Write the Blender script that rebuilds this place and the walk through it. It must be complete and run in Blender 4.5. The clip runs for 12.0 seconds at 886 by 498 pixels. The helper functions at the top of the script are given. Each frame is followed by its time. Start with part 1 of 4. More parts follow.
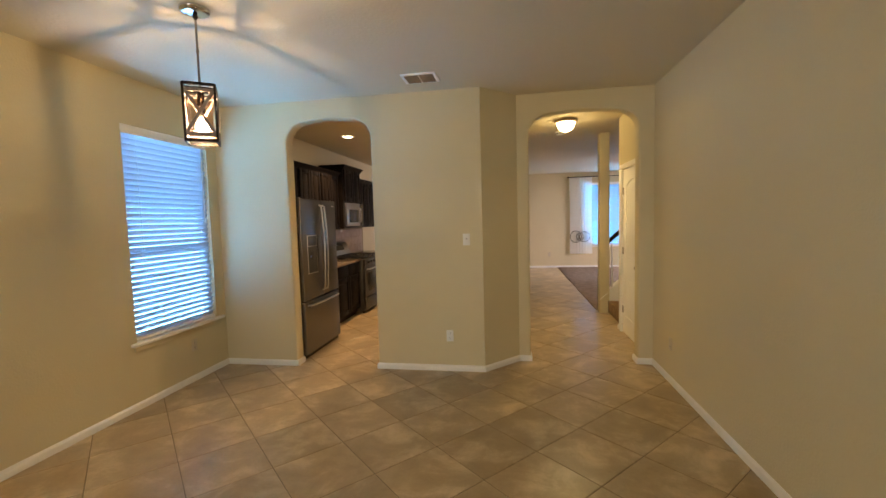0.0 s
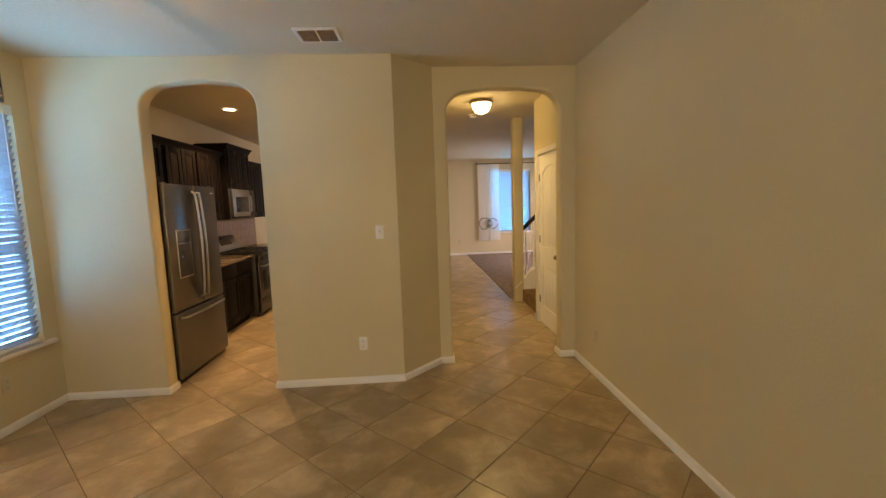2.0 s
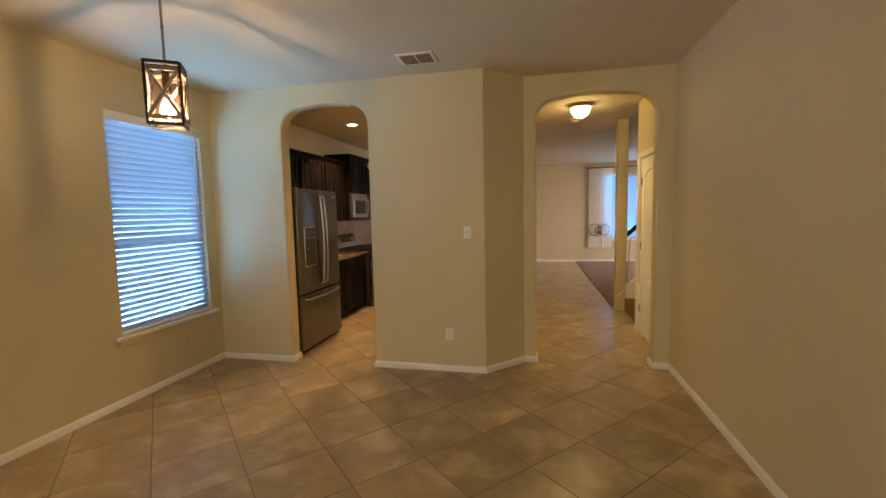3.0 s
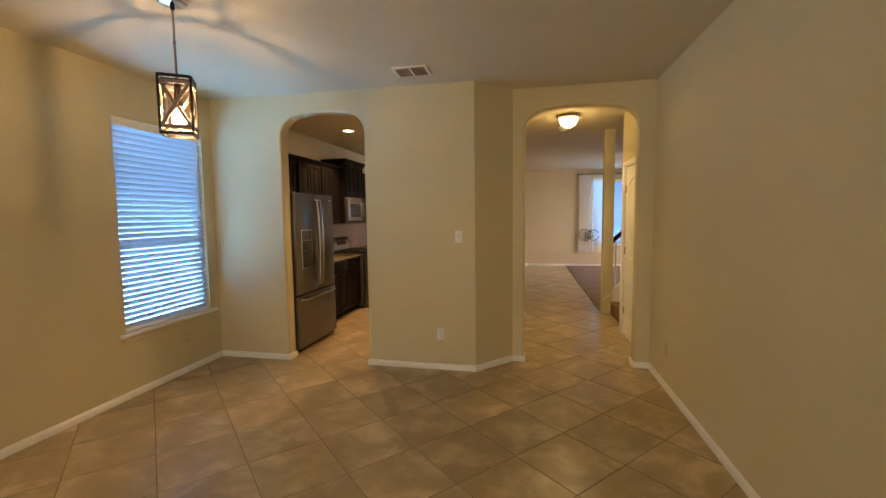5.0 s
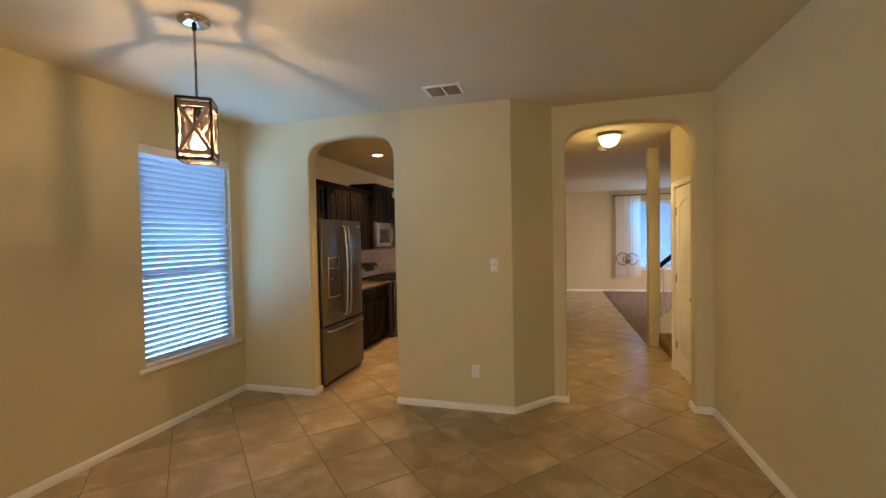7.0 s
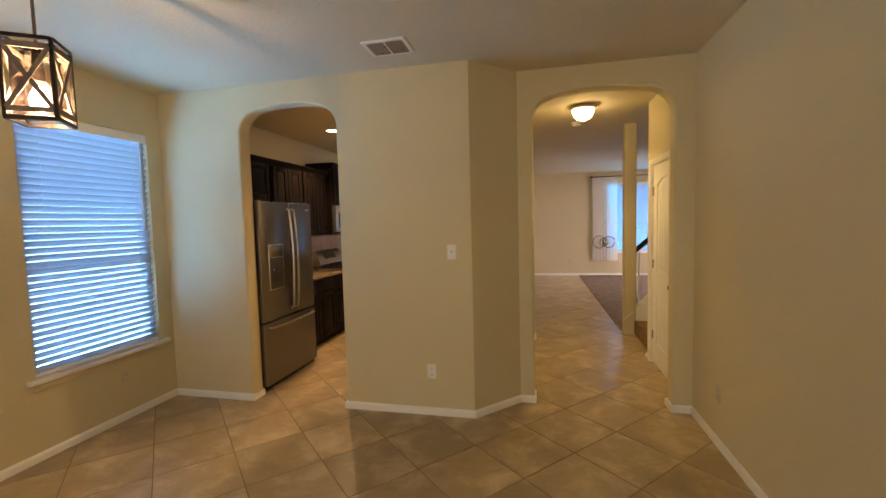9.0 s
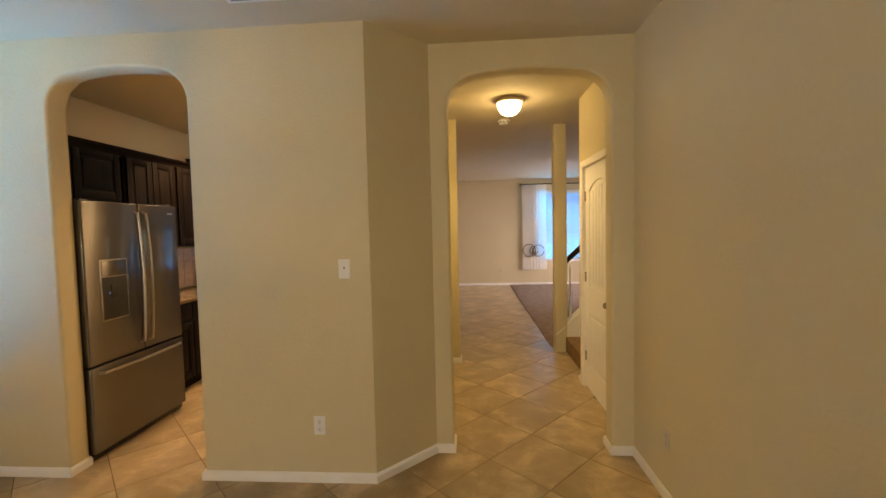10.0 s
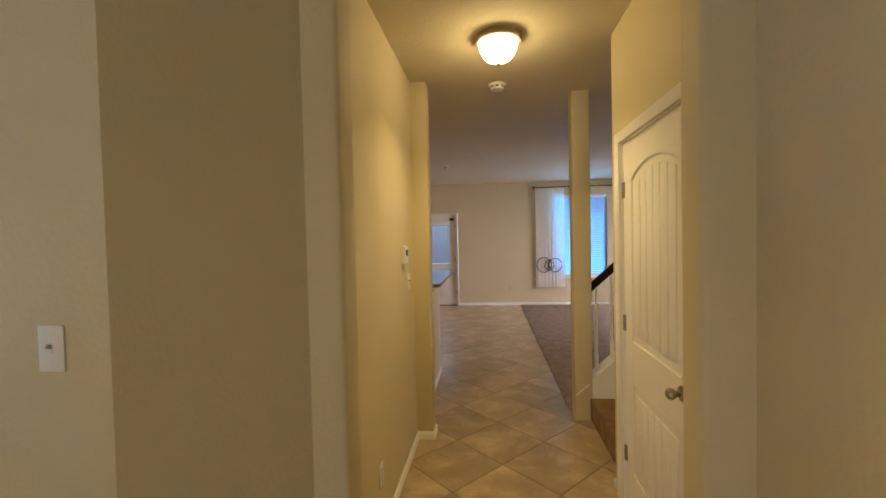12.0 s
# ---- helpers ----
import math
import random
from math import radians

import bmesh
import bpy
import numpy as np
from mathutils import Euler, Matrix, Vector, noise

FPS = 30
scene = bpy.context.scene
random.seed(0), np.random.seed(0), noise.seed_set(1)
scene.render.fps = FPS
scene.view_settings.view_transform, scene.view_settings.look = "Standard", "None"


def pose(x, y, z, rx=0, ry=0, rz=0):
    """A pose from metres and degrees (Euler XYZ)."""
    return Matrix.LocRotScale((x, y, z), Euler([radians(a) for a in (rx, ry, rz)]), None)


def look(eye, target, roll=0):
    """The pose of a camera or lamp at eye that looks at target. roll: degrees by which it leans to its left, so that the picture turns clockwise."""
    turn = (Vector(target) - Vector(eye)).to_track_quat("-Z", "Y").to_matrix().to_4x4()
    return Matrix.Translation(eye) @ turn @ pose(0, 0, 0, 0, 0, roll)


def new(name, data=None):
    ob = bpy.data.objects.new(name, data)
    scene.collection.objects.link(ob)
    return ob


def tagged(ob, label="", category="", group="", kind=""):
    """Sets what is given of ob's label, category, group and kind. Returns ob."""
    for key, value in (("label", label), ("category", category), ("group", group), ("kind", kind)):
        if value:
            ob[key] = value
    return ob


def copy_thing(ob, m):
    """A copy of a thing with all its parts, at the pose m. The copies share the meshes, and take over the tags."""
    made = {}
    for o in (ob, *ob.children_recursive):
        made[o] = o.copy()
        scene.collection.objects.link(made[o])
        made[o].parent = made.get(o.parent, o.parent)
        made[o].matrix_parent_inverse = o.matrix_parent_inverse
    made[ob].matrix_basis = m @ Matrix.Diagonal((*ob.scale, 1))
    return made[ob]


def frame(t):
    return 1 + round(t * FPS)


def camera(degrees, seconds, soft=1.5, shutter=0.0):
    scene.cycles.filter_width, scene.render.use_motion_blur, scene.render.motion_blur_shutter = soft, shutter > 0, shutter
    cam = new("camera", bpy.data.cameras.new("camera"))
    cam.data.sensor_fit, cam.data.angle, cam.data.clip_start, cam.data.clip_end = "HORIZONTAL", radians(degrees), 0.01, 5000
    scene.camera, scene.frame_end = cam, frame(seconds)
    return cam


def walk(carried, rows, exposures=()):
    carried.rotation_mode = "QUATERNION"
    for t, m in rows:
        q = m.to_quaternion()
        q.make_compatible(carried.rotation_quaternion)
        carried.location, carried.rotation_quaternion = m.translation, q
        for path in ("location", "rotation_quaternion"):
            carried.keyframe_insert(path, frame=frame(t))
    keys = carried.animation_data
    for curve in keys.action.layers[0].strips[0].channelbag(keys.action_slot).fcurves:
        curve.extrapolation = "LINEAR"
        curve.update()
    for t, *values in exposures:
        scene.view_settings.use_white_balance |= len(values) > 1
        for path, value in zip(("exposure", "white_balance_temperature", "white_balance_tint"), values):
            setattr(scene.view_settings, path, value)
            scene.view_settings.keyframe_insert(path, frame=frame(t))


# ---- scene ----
cam = camera(93.7, 12.0)
PATH = [
    (0, (0.168, 0.083, 1.51), (-0.162, 2.05, 1.367), -1.6),
    (0.5, (0.066, 0.352, 1.524), (-0.075, 2.34, 1.361), -1.6),
    (1, (0.011, 0.496, 1.533), (-0.015, 2.488, 1.357), -3.4),
    (1.5, (-0.03, 0.562, 1.538), (0.179, 2.537, 1.303), -4.5),
    (2, (0.05, 0.587, 1.532), (0.166, 2.571, 1.312), -1.9),
    (2.5, (0.253, 0.515, 1.518), (0.014, 2.495, 1.373), -0.5),
    (3, (0.317, 0.356, 1.504), (-0.11, 2.302, 1.324), -1.3),
    (5, (0.366, 0.186, 1.517), (-0.03, 2.14, 1.353), -0.7),
    (5.5, (0.356, 0.226, 1.511), (-0.032, 2.183, 1.37), -0.6),
    (6, (0.319, 0.34, 1.538), (-0.131, 2.288, 1.458), -0.4),
    (6.5, (0.284, 0.421, 1.555), (-0.262, 2.345, 1.512), -0.9),
    (8.5, (0.213, 0.688, 1.533), (-0.207, 2.64, 1.413), -2.3),
    (9, (0.373, 0.948, 1.546), (-0.069, 2.895, 1.414), -1.5),
    (9.5, (0.407, 1.279, 1.541), (0.06, 3.244, 1.407), -1.6),
    (10, (0.484, 1.672, 1.539), (0.348, 3.664, 1.437), -1.3),
    (10.5, (0.634, 2.049, 1.56), (0.415, 4.036, 1.516), -0.5),
    (11, (0.677, 2.424, 1.546), (0.507, 4.416, 1.498), -0.8),
    (11.5, (0.715, 2.806, 1.55), (0.622, 4.803, 1.493), -2.0),
    (12, (0.799, 3.19, 1.558), (0.574, 5.176, 1.502), -1.3),
]
walk(cam, [(t, look(eye, target, roll)) for t, eye, target, roll in PATH],
     [(0.0, 1.26, 7000, 10), (0.5, 1.05, 6800, 10), (1.0, 1.03, 7100, 11), (1.5, 1.14, 7900, 13), (2.0, 1.15, 7900, 13), (3.0, 0.98, 8000, 13), (5.5, 1.02, 7950, 13), (8.5, 0.99, 7750, 14), (10.0, 1.28, 7800, 13), (11.0, 1.29, 7200, 12), (12.0, 1.02, 6650, 10.5)])

# ---- world and large lights ----
world = bpy.data.worlds.new("sky")
scene.world = world
world.use_nodes = True
wn = world.node_tree.nodes
sky = wn.new("ShaderNodeTexSky")
sky.sky_type = "NISHITA"
sky.sun_disc = False
sky.sun_elevation, sky.sun_rotation = radians(35), radians(200)
wn["Background"].inputs["Strength"].default_value = 0.05
world.node_tree.links.new(sky.outputs["Color"], wn["Background"].inputs["Color"])


def sun_lamp(strength, elevation, azimuth):
    data = bpy.data.lights.new("sun", "SUN")
    data.energy, data.angle, data.color = strength, radians(10), (1.0, 0.95, 0.88)
    ob = new("sun", data)
    ob.rotation_euler = (radians(90 - elevation), 0, radians(180 - azimuth))
    return ob


def area_lamp(name, m, w, h, watts, color):
    data = bpy.data.lights.new(name, "AREA")
    data.shape, data.size, data.size_y, data.energy, data.color = "RECTANGLE", w, h, watts, color
    ob = new(name, data)
    ob.matrix_world = m
    return ob


def point_lamp(name, at, watts, color, radius):
    data = bpy.data.lights.new(name, "POINT")
    data.energy, data.color, data.shadow_soft_size = watts, color, radius
    ob = new(name, data)
    ob.location = at
    return ob


def spot_lamp(name, at, watts, color, radius, angle):
    data = bpy.data.lights.new(name, "SPOT")
    data.energy, data.color, data.shadow_soft_size = watts, color, radius
    data.spot_size, data.spot_blend = radians(angle), 0.6
    ob = new(name, data)
    ob.location = at
    return ob


COOL, WARM, PENDANT = (0.15, 0.47, 1.0), (1.0, 0.74, 0.32), (1.0, 0.72, 0.42)
sun_lamp(0.5, 35, 200)
area_lamp("dining_window_daylight", look((-3.36, 3.495, 1.42), (0, 3.495, 2.0)), 1.75, 2.30, 110, COOL)
area_lamp("living_window_daylight", look((2.775, 12.99, 1.5), (2.69, 5, 1.3)), 1.55, 1.80, 60, (0.06, 0.44, 1.0))
area_lamp("patio_door_daylight", look((-0.40, 12.98, 1.45), (-0.40, 5, 1.3)), 0.6, 1.1, 5, (0.35, 0.60, 1.0))
# added fill from an unseen south opening, warmed like bounce from other rooms
front = area_lamp("dining_south_added_fill", look((-1.55, -2.83, 1.45), (0.6, 2, 0.85)), 1.75, 1.75, 8.6, (1.0, 0.95, 0.86))
front.data.spread = radians(105)
# added fill lamp in an unseen east opening, brightening the living room
side = area_lamp("living_side_added_fill", look((5.62, 10.6, 1.5), (0.2, 11.2, 0.3)), 2.7, 1.75, 25, (1.0, 0.89, 1.0))
side.data.spread = radians(85)
for dz in (-0.045, -0.015, 0.015, 0.045):   # the upright filament of the clear bulb
    point_lamp("pendant_filament_light", (-1.593, 2.277, 2.080 + dz), 2.5, PENDANT, 0.008)
point_lamp("hall_bulb_light", (0.87, 5.71, 2.62), 2.9, WARM, 0.075)
hall = area_lamp("hall_bowl_light", look((0.87, 5.71, 2.585), (0.87, 5.71, 0.0)), 0.20, 0.20, 4.8, WARM)
hall.data.shape, hall.data.spread = "DISK", radians(125)
for x, y in ((-2.158, 5.89), (-0.80, 5.55)):
    spot_lamp("kitchen_can_light", (x, y, 2.70), 60 if x < -2 else 44, (1.0, 0.68, 0.38), 0.05, 112 if x < -2 else 152)

# ---- materials ----


def mat(name, base, rough=0.5, metal=0.0, noise_scale=0.0, amount=0.1, bump_scale=0.0, bump=0.0, spec=0.5):
    """A plain painted or solid surface with mottling at one scale and relief at another."""
    m = bpy.data.materials.new(name)
    m.use_nodes = True
    nt = m.node_tree
    b = nt.nodes["Principled BSDF"]
    b.inputs["Base Color"].default_value = (*base, 1)
    b.inputs["Roughness"].default_value = rough
    b.inputs["Metallic"].default_value = metal
    b.inputs["Specular IOR Level"].default_value = spec
    tc = nt.nodes.new("ShaderNodeNewGeometry")
    if noise_scale:
        n = nt.nodes.new("ShaderNodeTexNoise")
        n.inputs["Scale"].default_value = noise_scale
        n.inputs["Detail"].default_value = 5
        r = nt.nodes.new("ShaderNodeValToRGB")
        lo = [c * (1 - amount) for c in base]
        hi = [min(1, c * (1 + amount)) for c in base]
        r.color_ramp.elements[0].position, r.color_ramp.elements[1].position = 0.3, 0.7
        r.color_ramp.elements[0].color, r.color_ramp.elements[1].color = (*lo, 1), (*hi, 1)
        nt.links.new(tc.outputs["Position"], n.inputs["Vector"])
        nt.links.new(n.outputs["Fac"], r.inputs["Fac"])
        nt.links.new(r.outputs["Color"], b.inputs["Base Color"])
        mr = nt.nodes.new("ShaderNodeMapRange")
        mr.inputs["To Min"].default_value, mr.inputs["To Max"].default_value = max(0.02, rough - 0.07), min(1, rough + 0.07)
        nt.links.new(n.outputs["Fac"], mr.inputs["Value"])
        nt.links.new(mr.outputs["Result"], b.inputs["Roughness"])
    if bump_scale:
        n2 = nt.nodes.new("ShaderNodeTexNoise")
        n2.inputs["Scale"].default_value = bump_scale
        n2.inputs["Detail"].default_value = 3
        bp = nt.nodes.new("ShaderNodeBump")
        bp.inputs["Strength"].default_value = bump
        bp.inputs["Distance"].default_value = 0.003
        nt.links.new(tc.outputs["Position"], n2.inputs["Vector"])
        nt.links.new(n2.outputs["Fac"], bp.inputs["Height"])
        nt.links.new(bp.outputs["Normal"], b.inputs["Normal"])
    return m


def glow(name, color, strength):
    m = bpy.data.materials.new(name)
    m.use_nodes = True
    b = m.node_tree.nodes["Principled BSDF"]
    b.inputs["Base Color"].default_value = (*color, 1)
    b.inputs["Emission Color"].default_value = (*color, 1)
    b.inputs["Emission Strength"].default_value = strength
    return m


def see_through(name, color, share, rough=0.6):
    """Thin plastic or cloth that lets a share of the light pass diffusely."""
    m = bpy.data.materials.new(name)
    m.use_nodes = True
    nt = m.node_tree
    b = nt.nodes["Principled BSDF"]
    b.inputs["Base Color"].default_value = (*color, 1)
    b.inputs["Roughness"].default_value = rough
    tr = nt.nodes.new("ShaderNodeBsdfTranslucent")
    tr.inputs["Color"].default_value = (*color, 1)
    mx = nt.nodes.new("ShaderNodeMixShader")
    mx.inputs["Fac"].default_value = share
    out = nt.nodes["Material Output"]
    nt.links.new(b.outputs[0], mx.inputs[1])
    nt.links.new(tr.outputs[0], mx.inputs[2])
    nt.links.new(mx.outputs[0], out.inputs["Surface"])
    return m


def glass(name, color=(1, 1, 1), rough=0.0):
    m = bpy.data.materials.new(name)
    m.use_nodes = True
    nt = m.node_tree
    b = nt.nodes["Principled BSDF"]
    b.inputs["Base Color"].default_value = (*color, 1)
    b.inputs["Roughness"].default_value = rough
    b.inputs["Transmission Weight"].default_value = 1.0
    b.inputs["IOR"].default_value = 1.45
    return m


def thin_glass(name, tint):
    """A thin sheet of clear glass that bends nothing: mostly see-through, with a faint gloss."""
    m = bpy.data.materials.new(name)
    m.use_nodes = True
    nt = m.node_tree
    nt.nodes.remove(nt.nodes["Principled BSDF"])
    clear = nt.nodes.new("ShaderNodeBsdfTransparent")
    clear.inputs["Color"].default_value = (*tint, 1)
    gloss = nt.nodes.new("ShaderNodeBsdfGlossy")
    gloss.inputs["Color"].default_value, gloss.inputs["Roughness"].default_value = (1, 0.95, 0.93, 1), 0.06
    fr = nt.nodes.new("ShaderNodeFresnel")
    fr.inputs["IOR"].default_value = 1.4
    mx = nt.nodes.new("ShaderNodeMixShader")
    nt.links.new(fr.outputs["Fac"], mx.inputs["Fac"])
    nt.links.new(clear.outputs[0], mx.inputs[1])
    nt.links.new(gloss.outputs[0], mx.inputs[2])
    nt.links.new(mx.outputs[0], nt.nodes["Material Output"].inputs["Surface"])
    return m


def tile_material():
    m = bpy.data.materials.new("glazed_stone_look_tile")
    m.use_nodes = True
    nt = m.node_tree
    b = nt.nodes["Principled BSDF"]
    geo = nt.nodes.new("ShaderNodeNewGeometry")
    info = nt.nodes.new("ShaderNodeObjectInfo")
    off = nt.nodes.new("ShaderNodeVectorMath")
    off.operation = "SCALE"
    off.inputs[0].default_value = (37.0, 53.0, 11.0)
    nt.links.new(info.outputs["Random"], off.inputs["Scale"])
    add = nt.nodes.new("ShaderNodeVectorMath")
    add.operation = "ADD"
    nt.links.new(geo.outputs["Position"], add.inputs[0])
    nt.links.new(off.outputs["Vector"], add.inputs[1])
    big = nt.nodes.new("ShaderNodeTexNoise")
    big.inputs["Scale"].default_value, big.inputs["Detail"].default_value = 3.6, 6
    big.inputs["Roughness"].default_value, big.inputs["Distortion"].default_value = 0.60, 0.35
    fine = nt.nodes.new("ShaderNodeTexNoise")
    fine.inputs["Scale"].default_value, fine.inputs["Detail"].default_value = 60, 4
    nt.links.new(add.outputs["Vector"], big.inputs["Vector"])
    nt.links.new(add.outputs["Vector"], fine.inputs["Vector"])
    ramp = nt.nodes.new("ShaderNodeValToRGB")
    e = ramp.color_ramp.elements
    e[0].position, e[0].color = 0.27, (0.315, 0.232, 0.132, 1)
    e[1].position, e[1].color = 0.71, (0.64, 0.50, 0.325, 1)
    mid = e.new(0.50)
    mid.color = (0.415, 0.308, 0.180, 1)
    nt.links.new(big.outputs["Fac"], ramp.inputs["Fac"])
    mix = nt.nodes.new("ShaderNodeMix")
    mix.data_type, mix.blend_type = "RGBA", "OVERLAY"
    mix.inputs["Factor"].default_value = 0.10
    nt.links.new(ramp.outputs["Color"], mix.inputs["A"])
    nt.links.new(fine.outputs["Fac"], mix.inputs["B"])
    hsv = nt.nodes.new("ShaderNodeHueSaturation")
    val = nt.nodes.new("ShaderNodeMapRange")
    val.inputs["To Min"].default_value, val.inputs["To Max"].default_value = 0.88, 1.10
    nt.links.new(info.outputs["Random"], val.inputs["Value"])
    nt.links.new(val.outputs["Result"], hsv.inputs["Value"])
    nt.links.new(mix.outputs["Result"], hsv.inputs["Color"])
    nt.links.new(hsv.outputs["Color"], b.inputs["Base Color"])
    rr = nt.nodes.new("ShaderNodeMapRange")
    rr.inputs["To Min"].default_value, rr.inputs["To Max"].default_value = 0.26, 0.32
    nt.links.new(big.outputs["Fac"], rr.inputs["Value"])
    nt.links.new(rr.outputs["Result"], b.inputs["Roughness"])
    bp = nt.nodes.new("ShaderNodeBump")
    bp.inputs["Strength"].default_value, bp.inputs["Distance"].default_value = 0.03, 0.001
    nt.links.new(fine.outputs["Fac"], bp.inputs["Height"])
    nt.links.new(bp.outputs["Normal"], b.inputs["Normal"])
    return m


def wood(name, dark, light, scale, rough, axis="Z"):
    m = bpy.data.materials.new(name)
    m.use_nodes = True
    nt = m.node_tree
    b = nt.nodes["Principled BSDF"]
    geo = nt.nodes.new("ShaderNodeNewGeometry")
    mp = nt.nodes.new("ShaderNodeMapping")
    mp.inputs["Scale"].default_value = (scale, scale, scale * 0.08) if axis == "Z" else (scale * 0.08, scale, scale)
    n = nt.nodes.new("ShaderNodeTexNoise")
    n.inputs["Scale"].default_value, n.inputs["Detail"].default_value, n.inputs["Distortion"].default_value = 1.0, 6, 0.6
    r = nt.nodes.new("ShaderNodeValToRGB")
    r.color_ramp.elements[0].position, r.color_ramp.elements[1].position = 0.3, 0.72
    r.color_ramp.elements[0].color, r.color_ramp.elements[1].color = (*dark, 1), (*light, 1)
    nt.links.new(geo.outputs["Position"], mp.inputs["Vector"])
    nt.links.new(mp.outputs["Vector"], n.inputs["Vector"])
    nt.links.new(n.outputs["Fac"], r.inputs["Fac"])
    nt.links.new(r.outputs["Color"], b.inputs["Base Color"])
    bp = nt.nodes.new("ShaderNodeBump")
    bp.inputs["Strength"].default_value, bp.inputs["Distance"].default_value = 0.15, 0.001
    nt.links.new(n.outputs["Fac"], bp.inputs["Height"])
    nt.links.new(bp.outputs["Normal"], b.inputs["Normal"])
    b.inputs["Roughness"].default_value = rough
    b.inputs["Specular IOR Level"].default_value = 0.10
    return m


def steel(name, base, rough):
    """Brushed steel: a clear reflection under a film of fine horizontal grain that draws highlights out upright."""
    m = bpy.data.materials.new(name)
    m.use_nodes = True
    nt = m.node_tree
    clear = nt.nodes["Principled BSDF"]
    grain = nt.nodes.new("ShaderNodeBsdfPrincipled")
    geo = nt.nodes.new("ShaderNodeNewGeometry")
    mp = nt.nodes.new("ShaderNodeMapping")
    mp.inputs["Scale"].default_value = (2, 2, 1500)
    n = nt.nodes.new("ShaderNodeTexNoise")
    n.inputs["Scale"].default_value = 1.0
    nt.links.new(geo.outputs["Position"], mp.inputs["Vector"])
    nt.links.new(mp.outputs["Vector"], n.inputs["Vector"])
    tan = nt.nodes.new("ShaderNodeCombineXYZ")
    tan.inputs["Z"].default_value = 1.0
    warp = nt.nodes.new("ShaderNodeTexNoise")
    warp.inputs["Scale"].default_value, warp.inputs["Detail"].default_value = 2.2, 1
    bp = nt.nodes.new("ShaderNodeBump")
    bp.inputs["Strength"].default_value, bp.inputs["Distance"].default_value = 0.25, 0.02
    nt.links.new(geo.outputs["Position"], warp.inputs["Vector"])
    nt.links.new(warp.outputs["Fac"], bp.inputs["Height"])
    for b, r, aniso in ((clear, rough, 0.0), (grain, rough * 3.8, 1.0)):
        b.inputs["Base Color"].default_value = (*base, 1)
        b.inputs["Metallic"].default_value = 1.0
        b.inputs["Anisotropic"].default_value = aniso
        mr = nt.nodes.new("ShaderNodeMapRange")
        mr.inputs["To Min"].default_value, mr.inputs["To Max"].default_value = r * 0.9, r * 1.12
        nt.links.new(n.outputs["Fac"], mr.inputs["Value"])
        nt.links.new(mr.outputs["Result"], b.inputs["Roughness"])
        nt.links.new(tan.outputs["Vector"], b.inputs["Tangent"])
        nt.links.new(bp.outputs["Normal"], b.inputs["Normal"])
    mx = nt.nodes.new("ShaderNodeMixShader")
    mx.inputs["Fac"].default_value = 0.5
    nt.links.new(clear.outputs[0], mx.inputs[1])
    nt.links.new(grain.outputs[0], mx.inputs[2])
    nt.links.new(mx.outputs[0], nt.nodes["Material Output"].inputs["Surface"])
    return m


WALL = mat("greige_wall_paint", (0.665, 0.58, 0.375), 0.62, 0, 0.9, 0.035, 75, 0.6, 0.35)
CEIL = mat("ceiling_paint", (0.66, 0.59, 0.44), 0.8, 0, 0.7, 0.03, 45, 0.8, 0.2)
TRIM = mat("white_trim_paint", (0.87, 0.85, 0.80), 0.35, 0, 6, 0.03, 40, 0.04)
DOORPAINT = mat("white_door_paint", (0.86, 0.84, 0.80), 0.33, 0, 5, 0.025, 160, 0.05)
PLASTIC = mat("white_plastic", (0.86, 0.85, 0.82), 0.35, 0, 8, 0.02)
BEIGE = mat("beige_plastic", (0.62, 0.55, 0.42), 0.4, 0, 8, 0.02)
# near-black for shade inside slots, duct and recess, painted flat; also the dispenser paddle
DARKHOLE = mat("hole_shade_black", (0.02, 0.02, 0.02), 0.6, 0, 20, 0.2)
GROUT = mat("grey_brown_grout", (0.225, 0.168, 0.102), 0.9, 0, 14, 0.2, 200, 0.3)
TILE = tile_material()
CARPET = mat("taupe_carpet", (0.33, 0.25, 0.20), 0.97, 0, 9, 0.22, 420, 1.0, 0.1)
STAIRCARPET = mat("brown_stair_carpet", (0.26, 0.17, 0.095), 0.97, 0, 12, 0.2, 420, 1.0, 0.1)
ESPRESSO = wood("espresso_cabinet_wood", (0.0045, 0.003, 0.0025), (0.010, 0.0066, 0.0052), 40, 0.46)
DARKRAIL = wood("dark_rail_wood", (0.012, 0.009, 0.008), (0.03, 0.02, 0.016), 60, 0.28, "X")
WEATHERED = wood("weathered_grey_wood", (0.20, 0.165, 0.145), (0.36, 0.30, 0.27), 70, 0.6)
BRONZE = mat("dark_bronze_metal", (0.035, 0.028, 0.024), 0.42, 0.85, 30, 0.2)
NICKEL = mat("brushed_nickel", (0.33, 0.28, 0.225), 0.32, 1.0, 60, 0.06)
PANNICKEL = mat("satin_nickel_pan", (0.52, 0.43, 0.33), 0.38, 0.35, 60, 0.06)
CHROME = mat("polished_chrome", (0.72, 0.74, 0.76), 0.10, 1.0, 20, 0.02)
STEEL = steel("brushed_stainless_steel", (0.20, 0.193, 0.183), 0.11)
STEELTRIM = mat("satin_steel_trim", (0.40, 0.385, 0.365), 0.30, 1.0, 40, 0.05)
BLACK = mat("gloss_black_plastic", (0.012, 0.012, 0.013), 0.18, 0, 20, 0.1)
SIDE = mat("dark_grey_appliance_side", (0.03, 0.03, 0.032), 0.45, 0, 20, 0.1, 300, 0.1)
IRON = mat("cast_iron_grate", (0.015, 0.014, 0.014), 0.6, 0.3, 60, 0.2)
